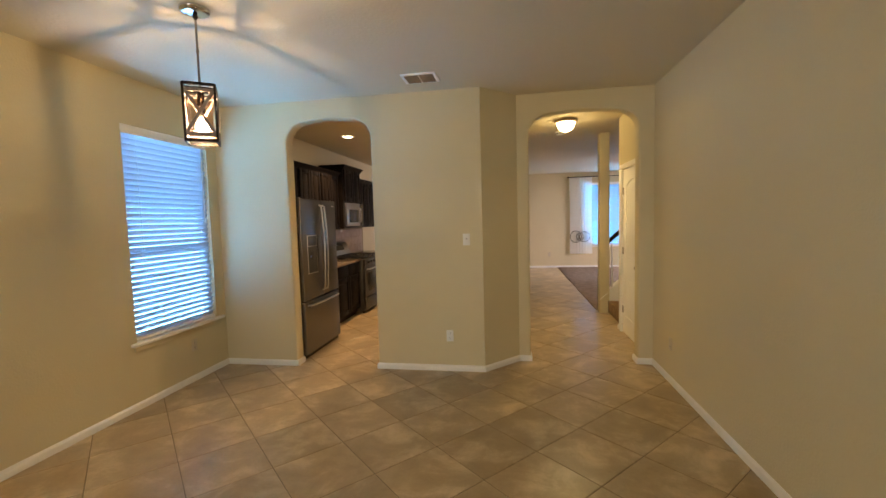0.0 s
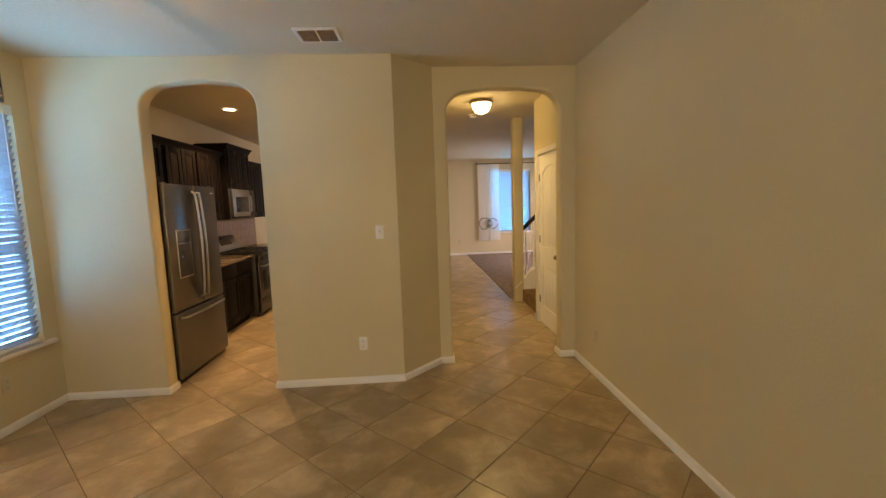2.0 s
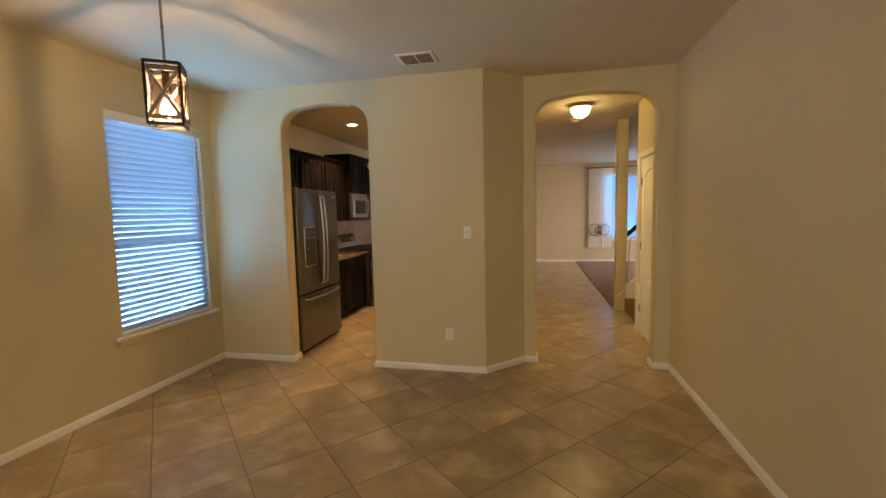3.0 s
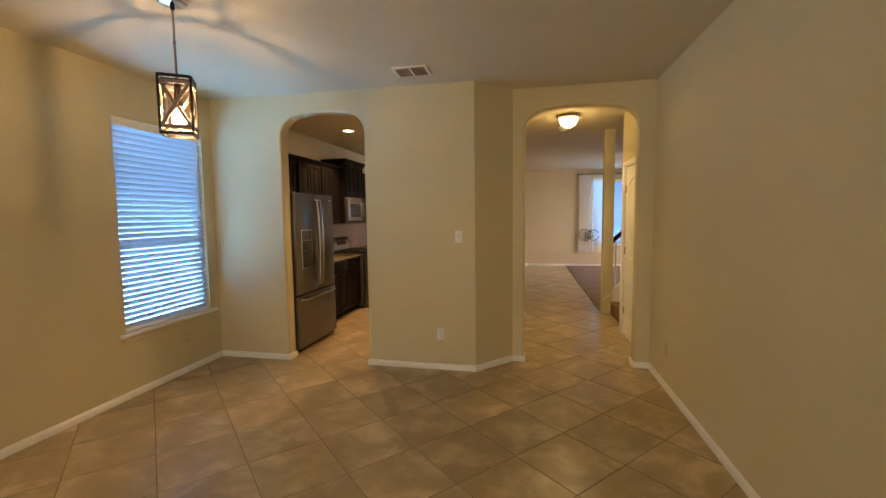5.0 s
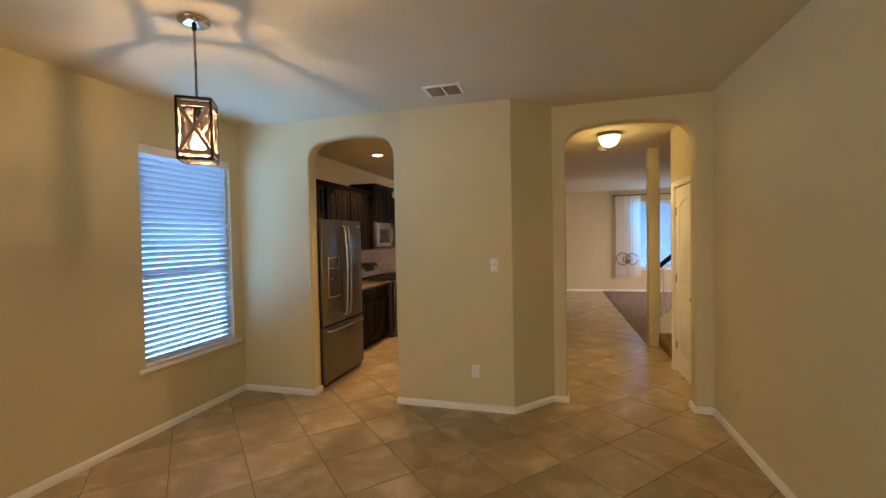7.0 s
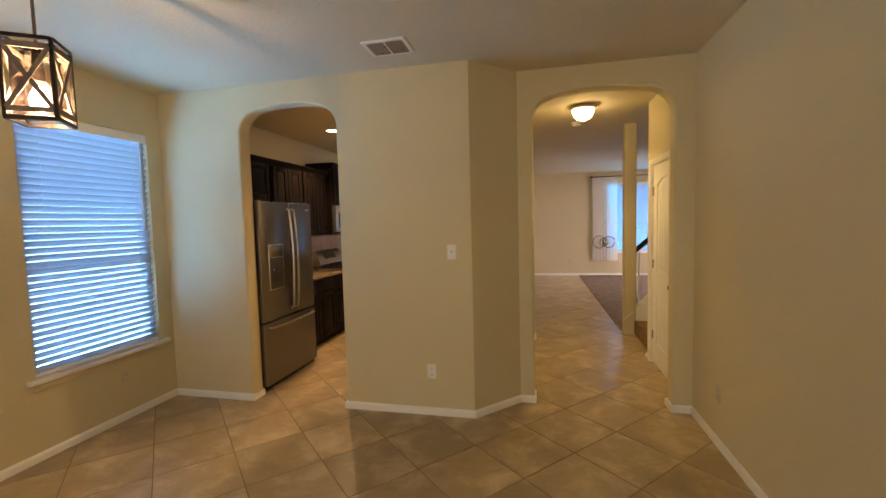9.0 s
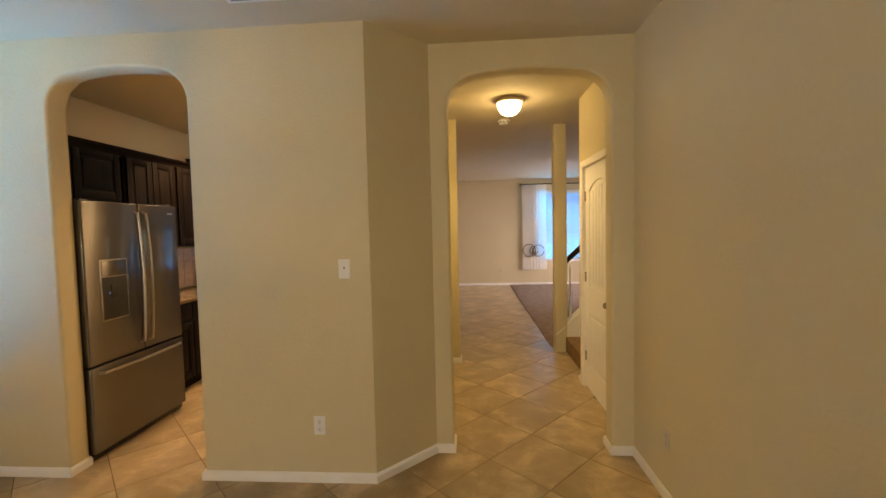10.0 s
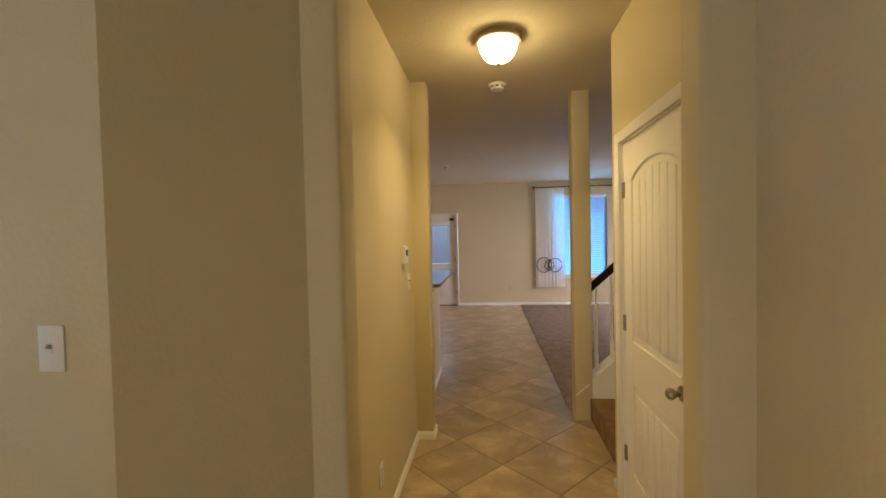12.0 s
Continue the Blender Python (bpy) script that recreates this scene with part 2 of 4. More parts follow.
GRANITE = mat("brown_granite_worktop", (0.17, 0.12, 0.08), 0.08, 0, 55, 0.5, 0, 0)
SPLASH = mat("travertine_backsplash_tile", (0.34, 0.26, 0.21), 0.45, 0, 9, 0.16, 120, 0.1)
# white slats, with the dim blue of the daylight put into their colour
SLAT = see_through("daylight_tinted_white_slat", (0.50, 0.56, 0.62), 0.20, 0.45)
SHEER = see_through("sheer_white_curtain", (0.96, 0.96, 0.95), 0.62, 0.9)
BOWL = glow("lit_alabaster_glass", (1.0, 0.80, 0.46), 3.2)
BULB = glow("lit_filament", (1.0, 0.83, 0.74), 12.0)
BULBGLASS = glass("clear_bulb_glass", (1.0, 0.9, 0.88), 0.12)
CANLENS = glow("lit_can_lens", (1.0, 0.86, 0.66), 9.0)
PANE = glass("window_pane_glass")
# the pinkish glow of the lit bulb is put into the glass tint
LANTERN = thin_glass("glow_tinted_lantern_glass", (1.0, 0.95, 0.93))
LED = glow("blue_display_glow", (0.1, 0.2, 0.6), 0.04)
VINYL = mat("white_vinyl_frame", (0.80, 0.80, 0.80), 0.4, 0, 8, 0.02)
EARTH = mat("lawn_ground", (0.09, 0.10, 0.05), 0.95, 0, 0.8, 0.3, 30, 0.6)

# ---- building helpers ----


def bm_box(x0, x1, y0, y1, z0, z1, bevel=0.0, segs=2, bm=None):
    bm = bm or bmesh.new()
    made = bmesh.ops.create_cube(bm, size=1)
    for v in made["verts"]:
        v.co = Vector((x0 + (v.co.x + 0.5) * (x1 - x0), y0 + (v.co.y + 0.5) * (y1 - y0), z0 + (v.co.z + 0.5) * (z1 - z0)))
    if bevel:
        edges = list({e for v in made["verts"] for e in v.link_edges})
        bmesh.ops.bevel(bm, geom=edges, offset=bevel, segments=segs, profile=0.5, affect="EDGES", clamp_overlap=True)
    return bm


def bm_rod(a, b, r, sides=14, r2=None, bm=None):
    bm = bm or bmesh.new()
    a, b = Vector(a), Vector(b)
    m = Matrix.Translation((a + b) / 2) @ (b - a).to_track_quat("Z", "Y").to_matrix().to_4x4()
    bmesh.ops.create_cone(bm, cap_ends=True, segments=sides, radius1=r, radius2=r if r2 is None else r2, depth=(b - a).length, matrix=m)
    return bm


def bm_beam(a, b, w, d, side=(0, 0, 1), bevel=0.0015, bm=None):
    """A straight bar from a to b, w across and d deep along side."""
    bm = bm or bmesh.new()
    a, b = Vector(a), Vector(b)
    z = (b - a).normalized()
    y = Vector(side)
    y = (y - z * y.dot(z)).normalized()
    x = y.cross(z)
    made = bmesh.ops.create_cube(bm, size=1)
    for v in made["verts"]:
        c = v.co.copy()
        v.co = (a + b) / 2 + x * c.x * w + y * c.y * d + z * c.z * (b - a).length
    if bevel:
        edges = list({e for v in made["verts"] for e in v.link_edges})
        bmesh.ops.bevel(bm, geom=edges, offset=bevel, segments=1, affect="EDGES", clamp_overlap=True)
    return bm


def bm_turned(profile, sides=32, bm=None, at=(0, 0, 0)):
    """A turned shape round the z axis from rows of (radius, height)."""
    bm = bm or bmesh.new()
    rings = []
    for r, z in profile:
        if r < 1e-5:
            rings.append([bm.verts.new((at[0], at[1], at[2] + z))])
        else:
            rings.append([bm.verts.new((at[0] + r * math.cos(i * math.tau / sides), at[1] + r * math.sin(i * math.tau / sides), at[2] + z)) for i in range(sides)])
    for p, q in zip(rings, rings[1:]):
        for i in range(sides):
            j = (i + 1) % sides
            loop = []
            for v in (p[i % len(p)], p[j % len(p)], q[j % len(q)], q[i % len(q)]):
                if v not in loop:
                    loop.append(v)
            if len(loop) > 2:
                bm.faces.new(loop)
    bmesh.ops.recalc_face_normals(bm, faces=bm.faces)
    return bm


def bm_prism(points, z0, z1, axis="z", bm=None):
    """A prism over a flat outline: axis z takes (x, y), axis y takes (x, z) between y=z0 and y=z1, axis x takes (y, z)."""
    bm = bm or bmesh.new()

    def put(p, h):
        if axis == "z":
            return (p[0], p[1], h)
        if axis == "y":
            return (p[0], h, p[1])
        return (h, p[0], p[1])

    lo = [bm.verts.new(put(p, z0)) for p in points]
    hi = [bm.verts.new(put(p, z1)) for p in points]
    faces = [bm.faces.new(lo), bm.faces.new(hi)]
    for i in range(len(points)):
        j = (i + 1) % len(points)
        faces.append(bm.faces.new((lo[i], lo[j], hi[j], hi[i])))
    bmesh.ops.recalc_face_normals(bm, faces=faces)
    return bm


def bm_tube(path, r, sides=10, bm=None):
    """A round tube along a path of points."""
    bm = bm or bmesh.new()
    path = [Vector(p) for p in path]
    rings = []
    for i, p in enumerate(path):
        d = (path[min(i + 1, len(path) - 1)] - path[max(i - 1, 0)]).normalized()
        u = d.orthogonal().normalized() if i == 0 else (u - d * u.dot(d)).normalized()
        w = d.cross(u)
        rings.append([bm.verts.new(p + (u * math.cos(k * math.tau / sides) + w * math.sin(k * math.tau / sides)) * r) for k in range(sides)])
    for a, b in zip(rings, rings[1:]):
        for k in range(sides):
            bm.faces.new((a[k], a[(k + 1) % sides], b[(k + 1) % sides], b[k]))
    bm.faces.new(rings[0])
    bm.faces.new(rings[-1])
    bmesh.ops.recalc_face_normals(bm, faces=bm.faces)
    return bm


def mesh_of(name, bm, material, smooth=True):
    me = bpy.data.meshes.new(name)
    bm.to_mesh(me)
    bm.free()
    me.materials.append(material)
    if smooth:
        me.shade_smooth()
        me.set_sharp_from_angle(angle=radians(35))
    return me


def part(name, bm, material, parent, label=""):
    ob = new(name, mesh_of(name, bm, material))
    ob.parent = parent
    if label:
        ob["label"] = label
    return ob


def thing(name, label, category, at=(0, 0, 0), group=""):
    """An empty at the thing's base; its parts are built round the origin or in the world with at = 0."""
    ob = new(name)
    ob.empty_display_size = 0.1
    ob.location = at
    return tagged(ob, label, category, group)


def structure(name, bm, material, label, category="structure"):
    return tagged(new(name, mesh_of(name, bm, material)), label, category, kind="structure")


# ---- the shell ----
H = 2.74
XW, XE, YS, YK, YH, YF = -2.917, 1.54, -2.6, 4.088, 4.442, 12.60
XE2 = 5.4

bm = bmesh.new()
bmesh.ops.create_grid(bm, x_segments=2, y_segments=2, size=400)
bmesh.ops.translate(bm, verts=bm.verts, vec=(0, 0, -0.35))
structure("ground", bm, EARTH, "open lawn around the house", "ground")
structure("floor", bm_box(XW - 0.14, XE2 + 0.14, YS - 0.14, YF + 0.14, -0.20, -0.003), GROUT, "grout bed under the diagonal floor tiles", "floor")
structure("ceiling", bm_box(XW - 0.14, XE2 + 0.14, YS - 0.14, YF + 0.14, H, H + 0.15), CEIL, "flat beige textured ceiling", "ceiling")


def arch_outline(x0, x1, o0, o1, top, rx, rz, crown):
    """A wall's outline with an arched doorway from the floor: soft quarter-ellipse corners and a slightly crowned head."""
    pts = [(x0, -0.05), (o0, -0.05)]
    n = 12
    for i in range(n + 1):
        a = math.pi - i / n * math.pi / 2
        pts.append((o0 + rx + rx * math.cos(a), top - rz - crown + rz * math.sin(a)))
    w = o1 - o0 - 2 * rx
    for i in range(1, 10):
        s = i / 10
        pts.append((o0 + rx + s * w, top - crown + crown * math.sin(math.pi * s) ** 0.8))
    for i in range(n + 1):
        a = math.pi / 2 - i / n * math.pi / 2
        pts.append((o1 - rx + rx * math.cos(a), top - rz - crown + rz * math.sin(a)))
    return pts + [(o1, -0.05), (x1, -0.05), (x1, H), (x0, H)]


def arch_wall(name, x0, x1, y0, y1, o0, o1, top, rx, rz, crown, label):
    pts = arch_outline(x0, x1, o0, o1, top, rx, rz, crown)
    bm = bm_prism(pts, y0, y1, "y")
    edges = []
    for e in bm.edges:
        a, b = (v.co for v in e.verts)
        if abs(a.y - b.y) < 1e-6 and all(o0 - 1e-4 < p.x < o1 + 1e-4 and p.z < top + 0.01 for p in (a, b)) and max(a.z, b.z) > 0:
            edges.append(e)
    bmesh.ops.bevel(bm, geom=edges, offset=0.019, segments=4, profile=0.5, affect="EDGES")
    return structure(name, bm, WALL, label, "wall")


arch_wall("wall_kitchen_arch", XW, -0.115, YK, YK + 0.14, -2.10, -1.203, 2.555, 0.215, 0.20, 0.020, "greige painted wall with an arched opening to the kitchen")
arch_wall("wall_hall_arch", 0.225, XE, YH, YH + 0.14, 0.342, 1.398, 2.558, 0.22, 0.20, 0.022, "greige painted wall with an arched opening to the hall")
structure("wall_angled", bm_prism([(-0.115, YK), (0.225, YH), (0.225, YH + 0.14), (-0.115, YK + 0.14)], -0.05, H), WALL, "short greige wall set at forty-five degrees", "wall")
bm = bm_box(0.095, 0.215, 4.582, 6.33, -0.05, H)
bm_box(0.095, 0.338, 6.33, 6.475, -0.05, H, 0.012, 3, bm)
structure("wall_hall_west", bm, WALL, "greige hall wall ending in a pilaster", "wall")

D0, D1, DT = 4.822, 5.65, 2.065   # closet doorway
bm = bm_box(XE, XE + 0.12, YS, D0, -0.05, H)
bm_box(XE, XE + 0.12, D1, 5.80, -0.05, H, bm=bm)
bm_box(XE, XE + 0.12, D0, D1, DT, H, bm=bm)
structure("wall_east", bm, WALL, "long plain greige wall leading into the hall", "wall")
structure("wall_stair", bm_box(XE + 0.12, XE2, 5.68, 5.80, -0.05, H), WALL, "greige wall beside the staircase", "wall")
structure("wall_closet_back", bm_box(XE + 0.9, XE + 1.0, YS, 5.68, -0.05, H), WALL, "greige back wall of the closet", "wall")

W0, W1, WB, WT = 3.0, 3.945, 0.555, 2.355   # dining window
bm = bm_box(XW - 0.14, XW, YS, W0, -0.05, H)
bm_box(XW - 0.14, XW, W1, YF, -0.05, H, bm=bm)
bm_box(XW - 0.14, XW, W0, W1, -0.05, WB, bm=bm)
bm_box(XW - 0.14, XW, W0, W1, WT, H, bm=bm)
structure("wall_west", bm, WALL, "greige outer wall with the dining window", "wall")
U0, U1 = -2.45, -0.65   # unseen opening added behind the start of the walk for the fill lamp
bm = bm_box(XW - 0.14, U0, YS - 0.14, YS, -0.05, H)
bm_box(U1, XE + 1.0, YS - 0.14, YS, -0.05, H, bm=bm)
bm_box(U0, U1, YS - 0.14, YS, -0.05, WB, bm=bm)
bm_box(U0, U1, YS - 0.14, YS, WT, H, bm=bm)
structure("wall_south", bm, WALL, "unseen plain greige wall closing the dining room, with an added window", "wall")

P0, P1, PT = -0.875, 0.025, 2.045      # patio door
V0, V1, VB, VT = 2.20, 3.35, 0.625, 2.44   # living window
bm = bm_box(XW, P0, YF, YF + 0.14, -0.05, H)
bm_box(P0, P1, YF, YF + 0.14, PT, H, bm=bm)
bm_box(P1, V0, YF, YF + 0.14, -0.05, H, bm=bm)
bm_box(V0, V1, YF, YF + 0.14, -0.05, VB, bm=bm)
bm_box(V0, V1, YF, YF + 0.14, VT, H, bm=bm)
bm_box(V1, XE2, YF, YF + 0.14, -0.05, H, bm=bm)
structure("wall_north", bm, WALL, "greige outer wall with patio door and curtained window", "wall")
S0, S1 = 9.15, 12.05   # unseen side opening added for the living room fill lamp
bm = bm_box(XE2, XE2 + 0.14, 5.68, S0, -0.05, H)
bm_box(XE2, XE2 + 0.14, S1, YF + 0.14, -0.05, H, bm=bm)
bm_box(XE2, XE2 + 0.14, S0, S1, -0.05, VB, bm=bm)
bm_box(XE2, XE2 + 0.14, S0, S1, VT, H, bm=bm)
structure("wall_living_east", bm, WALL, "unseen plain greige living room wall with an added window", "wall")
structure("carpet", bm_box(1.467, XE2, 6.93, YF, -0.01, 0.012, 0.006), CARPET, "taupe cut-pile carpet in the living room", "carpet")


def base_run(points):
    """A skirting board along the foot of a wall, standing proud to the left of the run."""
    prof = [(0, 0), (0.014, 0), (0.014, 0.040), (0.011, 0.048), (0.006, 0.053), (0.004, 0.058), (0, 0.060)]
    bm = bmesh.new()
    pts = [Vector((p[0], p[1], 0)) for p in points]
    rings = []
    for i, p in enumerate(pts):
        d0 = (p - pts[i - 1]).normalized() if i else (pts[1] - p).normalized()
        d1 = (pts[i + 1] - p).normalized() if i + 1 < len(pts) else d0
        n0, n1 = Vector((-d0.y, d0.x, 0)), Vector((-d1.y, d1.x, 0))
        n = (n0 + n1)
        n = n / max(0.3, n.dot(n0))
        rings.append([bm.verts.new(p + n * a + Vector((0, 0, b + 0.0005))) for a, b in prof])
    for a, b in zip(rings, rings[1:]):
        for k in range(len(prof) - 1):
            bm.faces.new((a[k], b[k], b[k + 1], a[k + 1]))
    bm.faces.new(rings[0])
    bm.faces.new(rings[-1])
    bmesh.ops.recalc_face_normals(bm, faces=bm.faces)
    return structure("baseboard", bm, TRIM, "white painted skirting board along the wall foot", "baseboard")


base_run([(-2.10, YK + 0.14), (-2.10, YK), (XW, YK), (XW, YS), (XE, YS), (XE, YH), (1.398, YH), (1.398, YH + 0.14), (XE, YH + 0.14), (XE, D0 - 0.062)])
base_run([(0.215, 6.33), (0.215, YH + 0.14), (0.342, YH + 0.14), (0.342, YH), (0.225, YH), (-0.115, YK), (-1.203, YK), (-1.203, YK + 0.14)])
base_run([(0.338, 6.475), (0.338, 6.33), (0.2155, 6.33)])
base_run([(XE, 5.78), (XE, 5.80), (XE + 0.05, 5.80)])
base_run([(XE2, YF), (P1 + 0.06, YF)])
base_run([(P0 - 0.06, YF), (XW, YF), (XW, 8.4)])

# ---- window with blind ----


def blind(parent_name, label, m, w, h, pitch, tilt, category="blind"):
    """A horizontal slat blind: headrail, slats, bottom rail, ladder cords; built in x (across) and z (up), y towards the room."""
    t = thing(parent_name, label, category)
    t.matrix_world = m
    hw = w / 2
    part("headrail", bm_box(-hw, hw, -0.03, 0.028, h - 0.055, h, 0.004), PLASTIC, t)
    part("valance", bm_box(-hw, hw, 0.0285, 0.036, h - 0.075, h, 0.003), PLASTIC, t)
    part("bottom_rail", bm_box(-hw, hw, -0.024, 0.024, 0.004, 0.028, 0.004), PLASTIC, t)
    bm = bmesh.new()
    rows = []
    for k in range(5):
        s = (k / 4 - 0.5)
        rows.append([bm.verts.new((x, s * pitch * 1.08, 0.0034 * (1 - (2 * s) ** 2))) for x in (-hw, hw)])
    top = [[bm.verts.new(v.co + Vector((0, 0, 0.0022))) for v in r] for r in rows]
    for a, b in zip(rows, rows[1:]):
        bm.faces.new((a[0], a[1], b[1], b[0]))
    for a, b in zip(top, top[1:]):
        bm.faces.new((a[0], b[0], b[1], a[1]))
    for r, s in ((rows[0], top[0]), (rows[-1], top[-1])):
        bm.faces.new((r[0], r[1], s[1], s[0]))
    bmesh.ops.recalc_face_normals(bm, faces=bm.faces)
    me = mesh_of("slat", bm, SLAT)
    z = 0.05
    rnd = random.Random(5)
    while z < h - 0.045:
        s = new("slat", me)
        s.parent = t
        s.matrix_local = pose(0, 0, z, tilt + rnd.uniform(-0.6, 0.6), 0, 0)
        z += pitch
    for x in (-hw * 0.72, hw * 0.72):
        part("ladder_cord", bm_rod((x, 0.027, 0.03), (x, 0.027, h - 0.05), 0.0007, 6), PLASTIC, t)
    part("tilt_wand", bm_rod((-hw + 0.07, 0.034, h * 0.55), (-hw + 0.07, 0.034, h - 0.05), 0.004, 8), PLASTIC, t)
    return t


def window_unit(name, m, w, h, label):
    """A single-hung vinyl window in its opening: frame, meeting rail and two panes."""
    t = tagged(new(name), label, "window", kind="structure")
    t.matrix_world = m
    f = 0.045
    hw = w / 2
    for nm, b in (("window_frame", (-hw, -hw + f, 0, h)), ("window_frame", (hw - f, hw, 0, h)), ("window_frame", (-hw + f, hw - f, 0, f)), ("window_frame", (-hw + f, hw - f, h - f, h))):
        part(nm, bm_box(b[0], b[1], -0.035, 0.035, b[2], b[3], 0.004), VINYL, t)
    part("meeting_rail", bm_box(-hw + f, hw - f, -0.03, 0.03, h * 0.41 - 0.016, h * 0.41 + 0.016, 0.003), VINYL, t)
    for z0, z1 in ((f, h * 0.41 - 0.016), (h * 0.41 + 0.016, h - f)):
        p = part("pane", bm_box(-hw + f, hw - f, -0.003, 0.003, z0, z1), PANE, t)
        p.visible_shadow = False
    return t


wm = pose(XW - 0.085, (W0 + W1) / 2, WB, 0, 0, -90)
window_unit("window_1", wm, W1 - W0, WT - WB, "white vinyl single-hung dining window behind a blind")
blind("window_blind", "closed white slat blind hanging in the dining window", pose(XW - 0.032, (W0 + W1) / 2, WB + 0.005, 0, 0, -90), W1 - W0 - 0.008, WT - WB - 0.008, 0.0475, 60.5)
structure("window_sill", bm_box(XW - 0.05, XW + 0.035, W0 - 0.055, W1 + 0.085, WB - 0.028, WB + 0.002, 0.006, 3), TRIM, "beige painted window sill board", "sill")
structure("window_apron", bm_box(XW, XW + 0.014, W0 - 0.03, W1 + 0.06, WB - 0.075, WB - 0.029, 0.003), WALL, "painted apron moulding under the sill", "trim")

window_unit("added_window_3", pose((U0 + U1) / 2, YS - 0.085, WB, 0, 0, 0), U1 - U0, WT - WB, "unseen wide white vinyl window added for the dining room fill light")
window_unit("added_window_4", pose(XE2 + 0.085, (S0 + S1) / 2, VB, 0, 0, 90), S1 - S0, VT - VB, "unseen wide white vinyl window added for the living room fill light")

vm = pose((V0 + V1) / 2, YF + 0.085, VB, 0, 0, 180)
window_unit("window_2", vm, V1 - V0, VT - VB, "white vinyl single-hung living room window")
blind("window_blind", "closed white slat blind in the curtained living room window", pose((V0 + V1) / 2, YF + 0.034, VB + 0.005, 0, 0, 180), V1 - V0 - 0.016, VT - VB - 0.008, 0.0475, 60)
structure("window_sill", bm_box(V0 - 0.05, V1 + 0.05, YF - 0.035, YF + 0.05, VB - 0.028, VB + 0.002, 0.006, 3), TRIM, "white painted window sill board", "sill")

# ---- closet door ----


def plank_door():
    t = tagged(new("door_1"), "closed white two-panel plank door with a nickel knob", "door", kind="structure")
    t.location = (XE + 0.018, 0, 0)
    y0, y1, z0, z1 = D0 + 0.003, D1 - 0.003, 0.008, DT - 0.003
    part("door_slab", bm_box(0.006, 0.036, y0, y1, z0, z1, 0.002), DOORPAINT, t)
    st, a0, a1 = 0.115, y0 + 0.115, y1 - 0.115
    pz = ((0.225, 0.742), (0.962, 1.925))
    # stiles and rails stand proud of the panels
    bm = bm_box(-0.002, 0.007, y0, a0, z0, z1, 0.0015, 1)
    part("stile", bm, DOORPAINT, t)
    part("stile", bm_box(-0.002, 0.007, a1, y1, z0, z1, 0.0015, 1), DOORPAINT, t)
    part("rail", bm_box(-0.002, 0.007, a0, a1, z0, pz[0][0], 0.0015, 1), DOORPAINT, t)
    part("rail", bm_box(-0.002, 0.007, a0, a1, pz[0][1], pz[1][0], 0.0015, 1), DOORPAINT, t)
    # arched top rail
    pts = [(a0, z1), (a0, pz[1][1] - 0.085)]
    for i in range(1, 16):
        s = i / 16
        pts.append((a0 + s * (a1 - a0), pz[1][1] - 0.085 + 0.085 * math.sin(math.pi * s) ** 0.75))
    pts += [(a1, pz[1][1] - 0.085), (a1, z1)]
    part("rail", bm_prism(pts, -0.002, 0.007, "x"), DOORPAINT, t)
    # sloped moulding round each panel, and upright planks inside
    for k, (lo, hi) in enumerate(pz):
        top = hi if k == 0 else hi - 0.085
        for seg in (((a0, lo), (a1, lo)), ((a0, lo), (a0, top)), ((a1, lo), (a1, top))) + ((((a0, hi), (a1, hi)),) if k == 0 else ()):
            (ya, za), (yb, zb) = seg
            part("moulding", bm_beam((0.003, ya, za), (0.003, yb, zb), 0.022, 0.012, (1, 0, 0), 0.005), DOORPAINT, t)
        if k:
            arc = [(0.003, a0 + s / 16 * (a1 - a0), pz[1][1] - 0.085 + 0.085 * math.sin(math.pi * s / 16) ** 0.75) for s in range(17)]
            part("moulding", bm_tube(arc, 0.009, 8), DOORPAINT, t)
        n = 6
        w = (a1 - a0 - 0.10) / n
        for i in range(n):
            ya = a0 + 0.05 + i * w
            mid = (ya + w / 2 - a0) / (a1 - a0)
            zt = hi - 0.05 if k == 0 else pz[1][1] - 0.135 + 0.085 * math.sin(math.pi * mid) ** 0.75
            part("plank", bm_box(0.000, 0.007, ya + 0.004, ya + w - 0.004, lo + 0.05, zt, 0.0035, 2), DOORPAINT, t)
    # knob with its rose
    kz, ky = 0.907, D0 + 0.115
    knob = part("door_knob", bm_turned([(0.0, -0.064), (0.015, -0.062), (0.023, -0.053), (0.0245, -0.044), (0.020, -0.034), (0.013, -0.026), (0.011, -0.010), (0.030, -0.007), (0.033, -0.002), (0.033, 0.0)], 24), NICKEL, t, "satin nickel round knob")
    knob.location = (-0.002, ky, kz)
    knob.rotation_euler = (0, radians(90), 0)
    for z in (0.30, 1.05, 1.80):
        hinge = part("hinge", bm_rod((-0.006, D1 - 0.001, z - 0.045), (-0.006, D1 - 0.001, z + 0.045), 0.0065, 10), NICKEL, t, "satin nickel hinge")
        part("hinge_leaf", bm_box(-0.0035, 0.0, D1 - 0.028, D1 - 0.004, z - 0.044, z + 0.044), NICKEL, hinge)
    return t


plank_door()


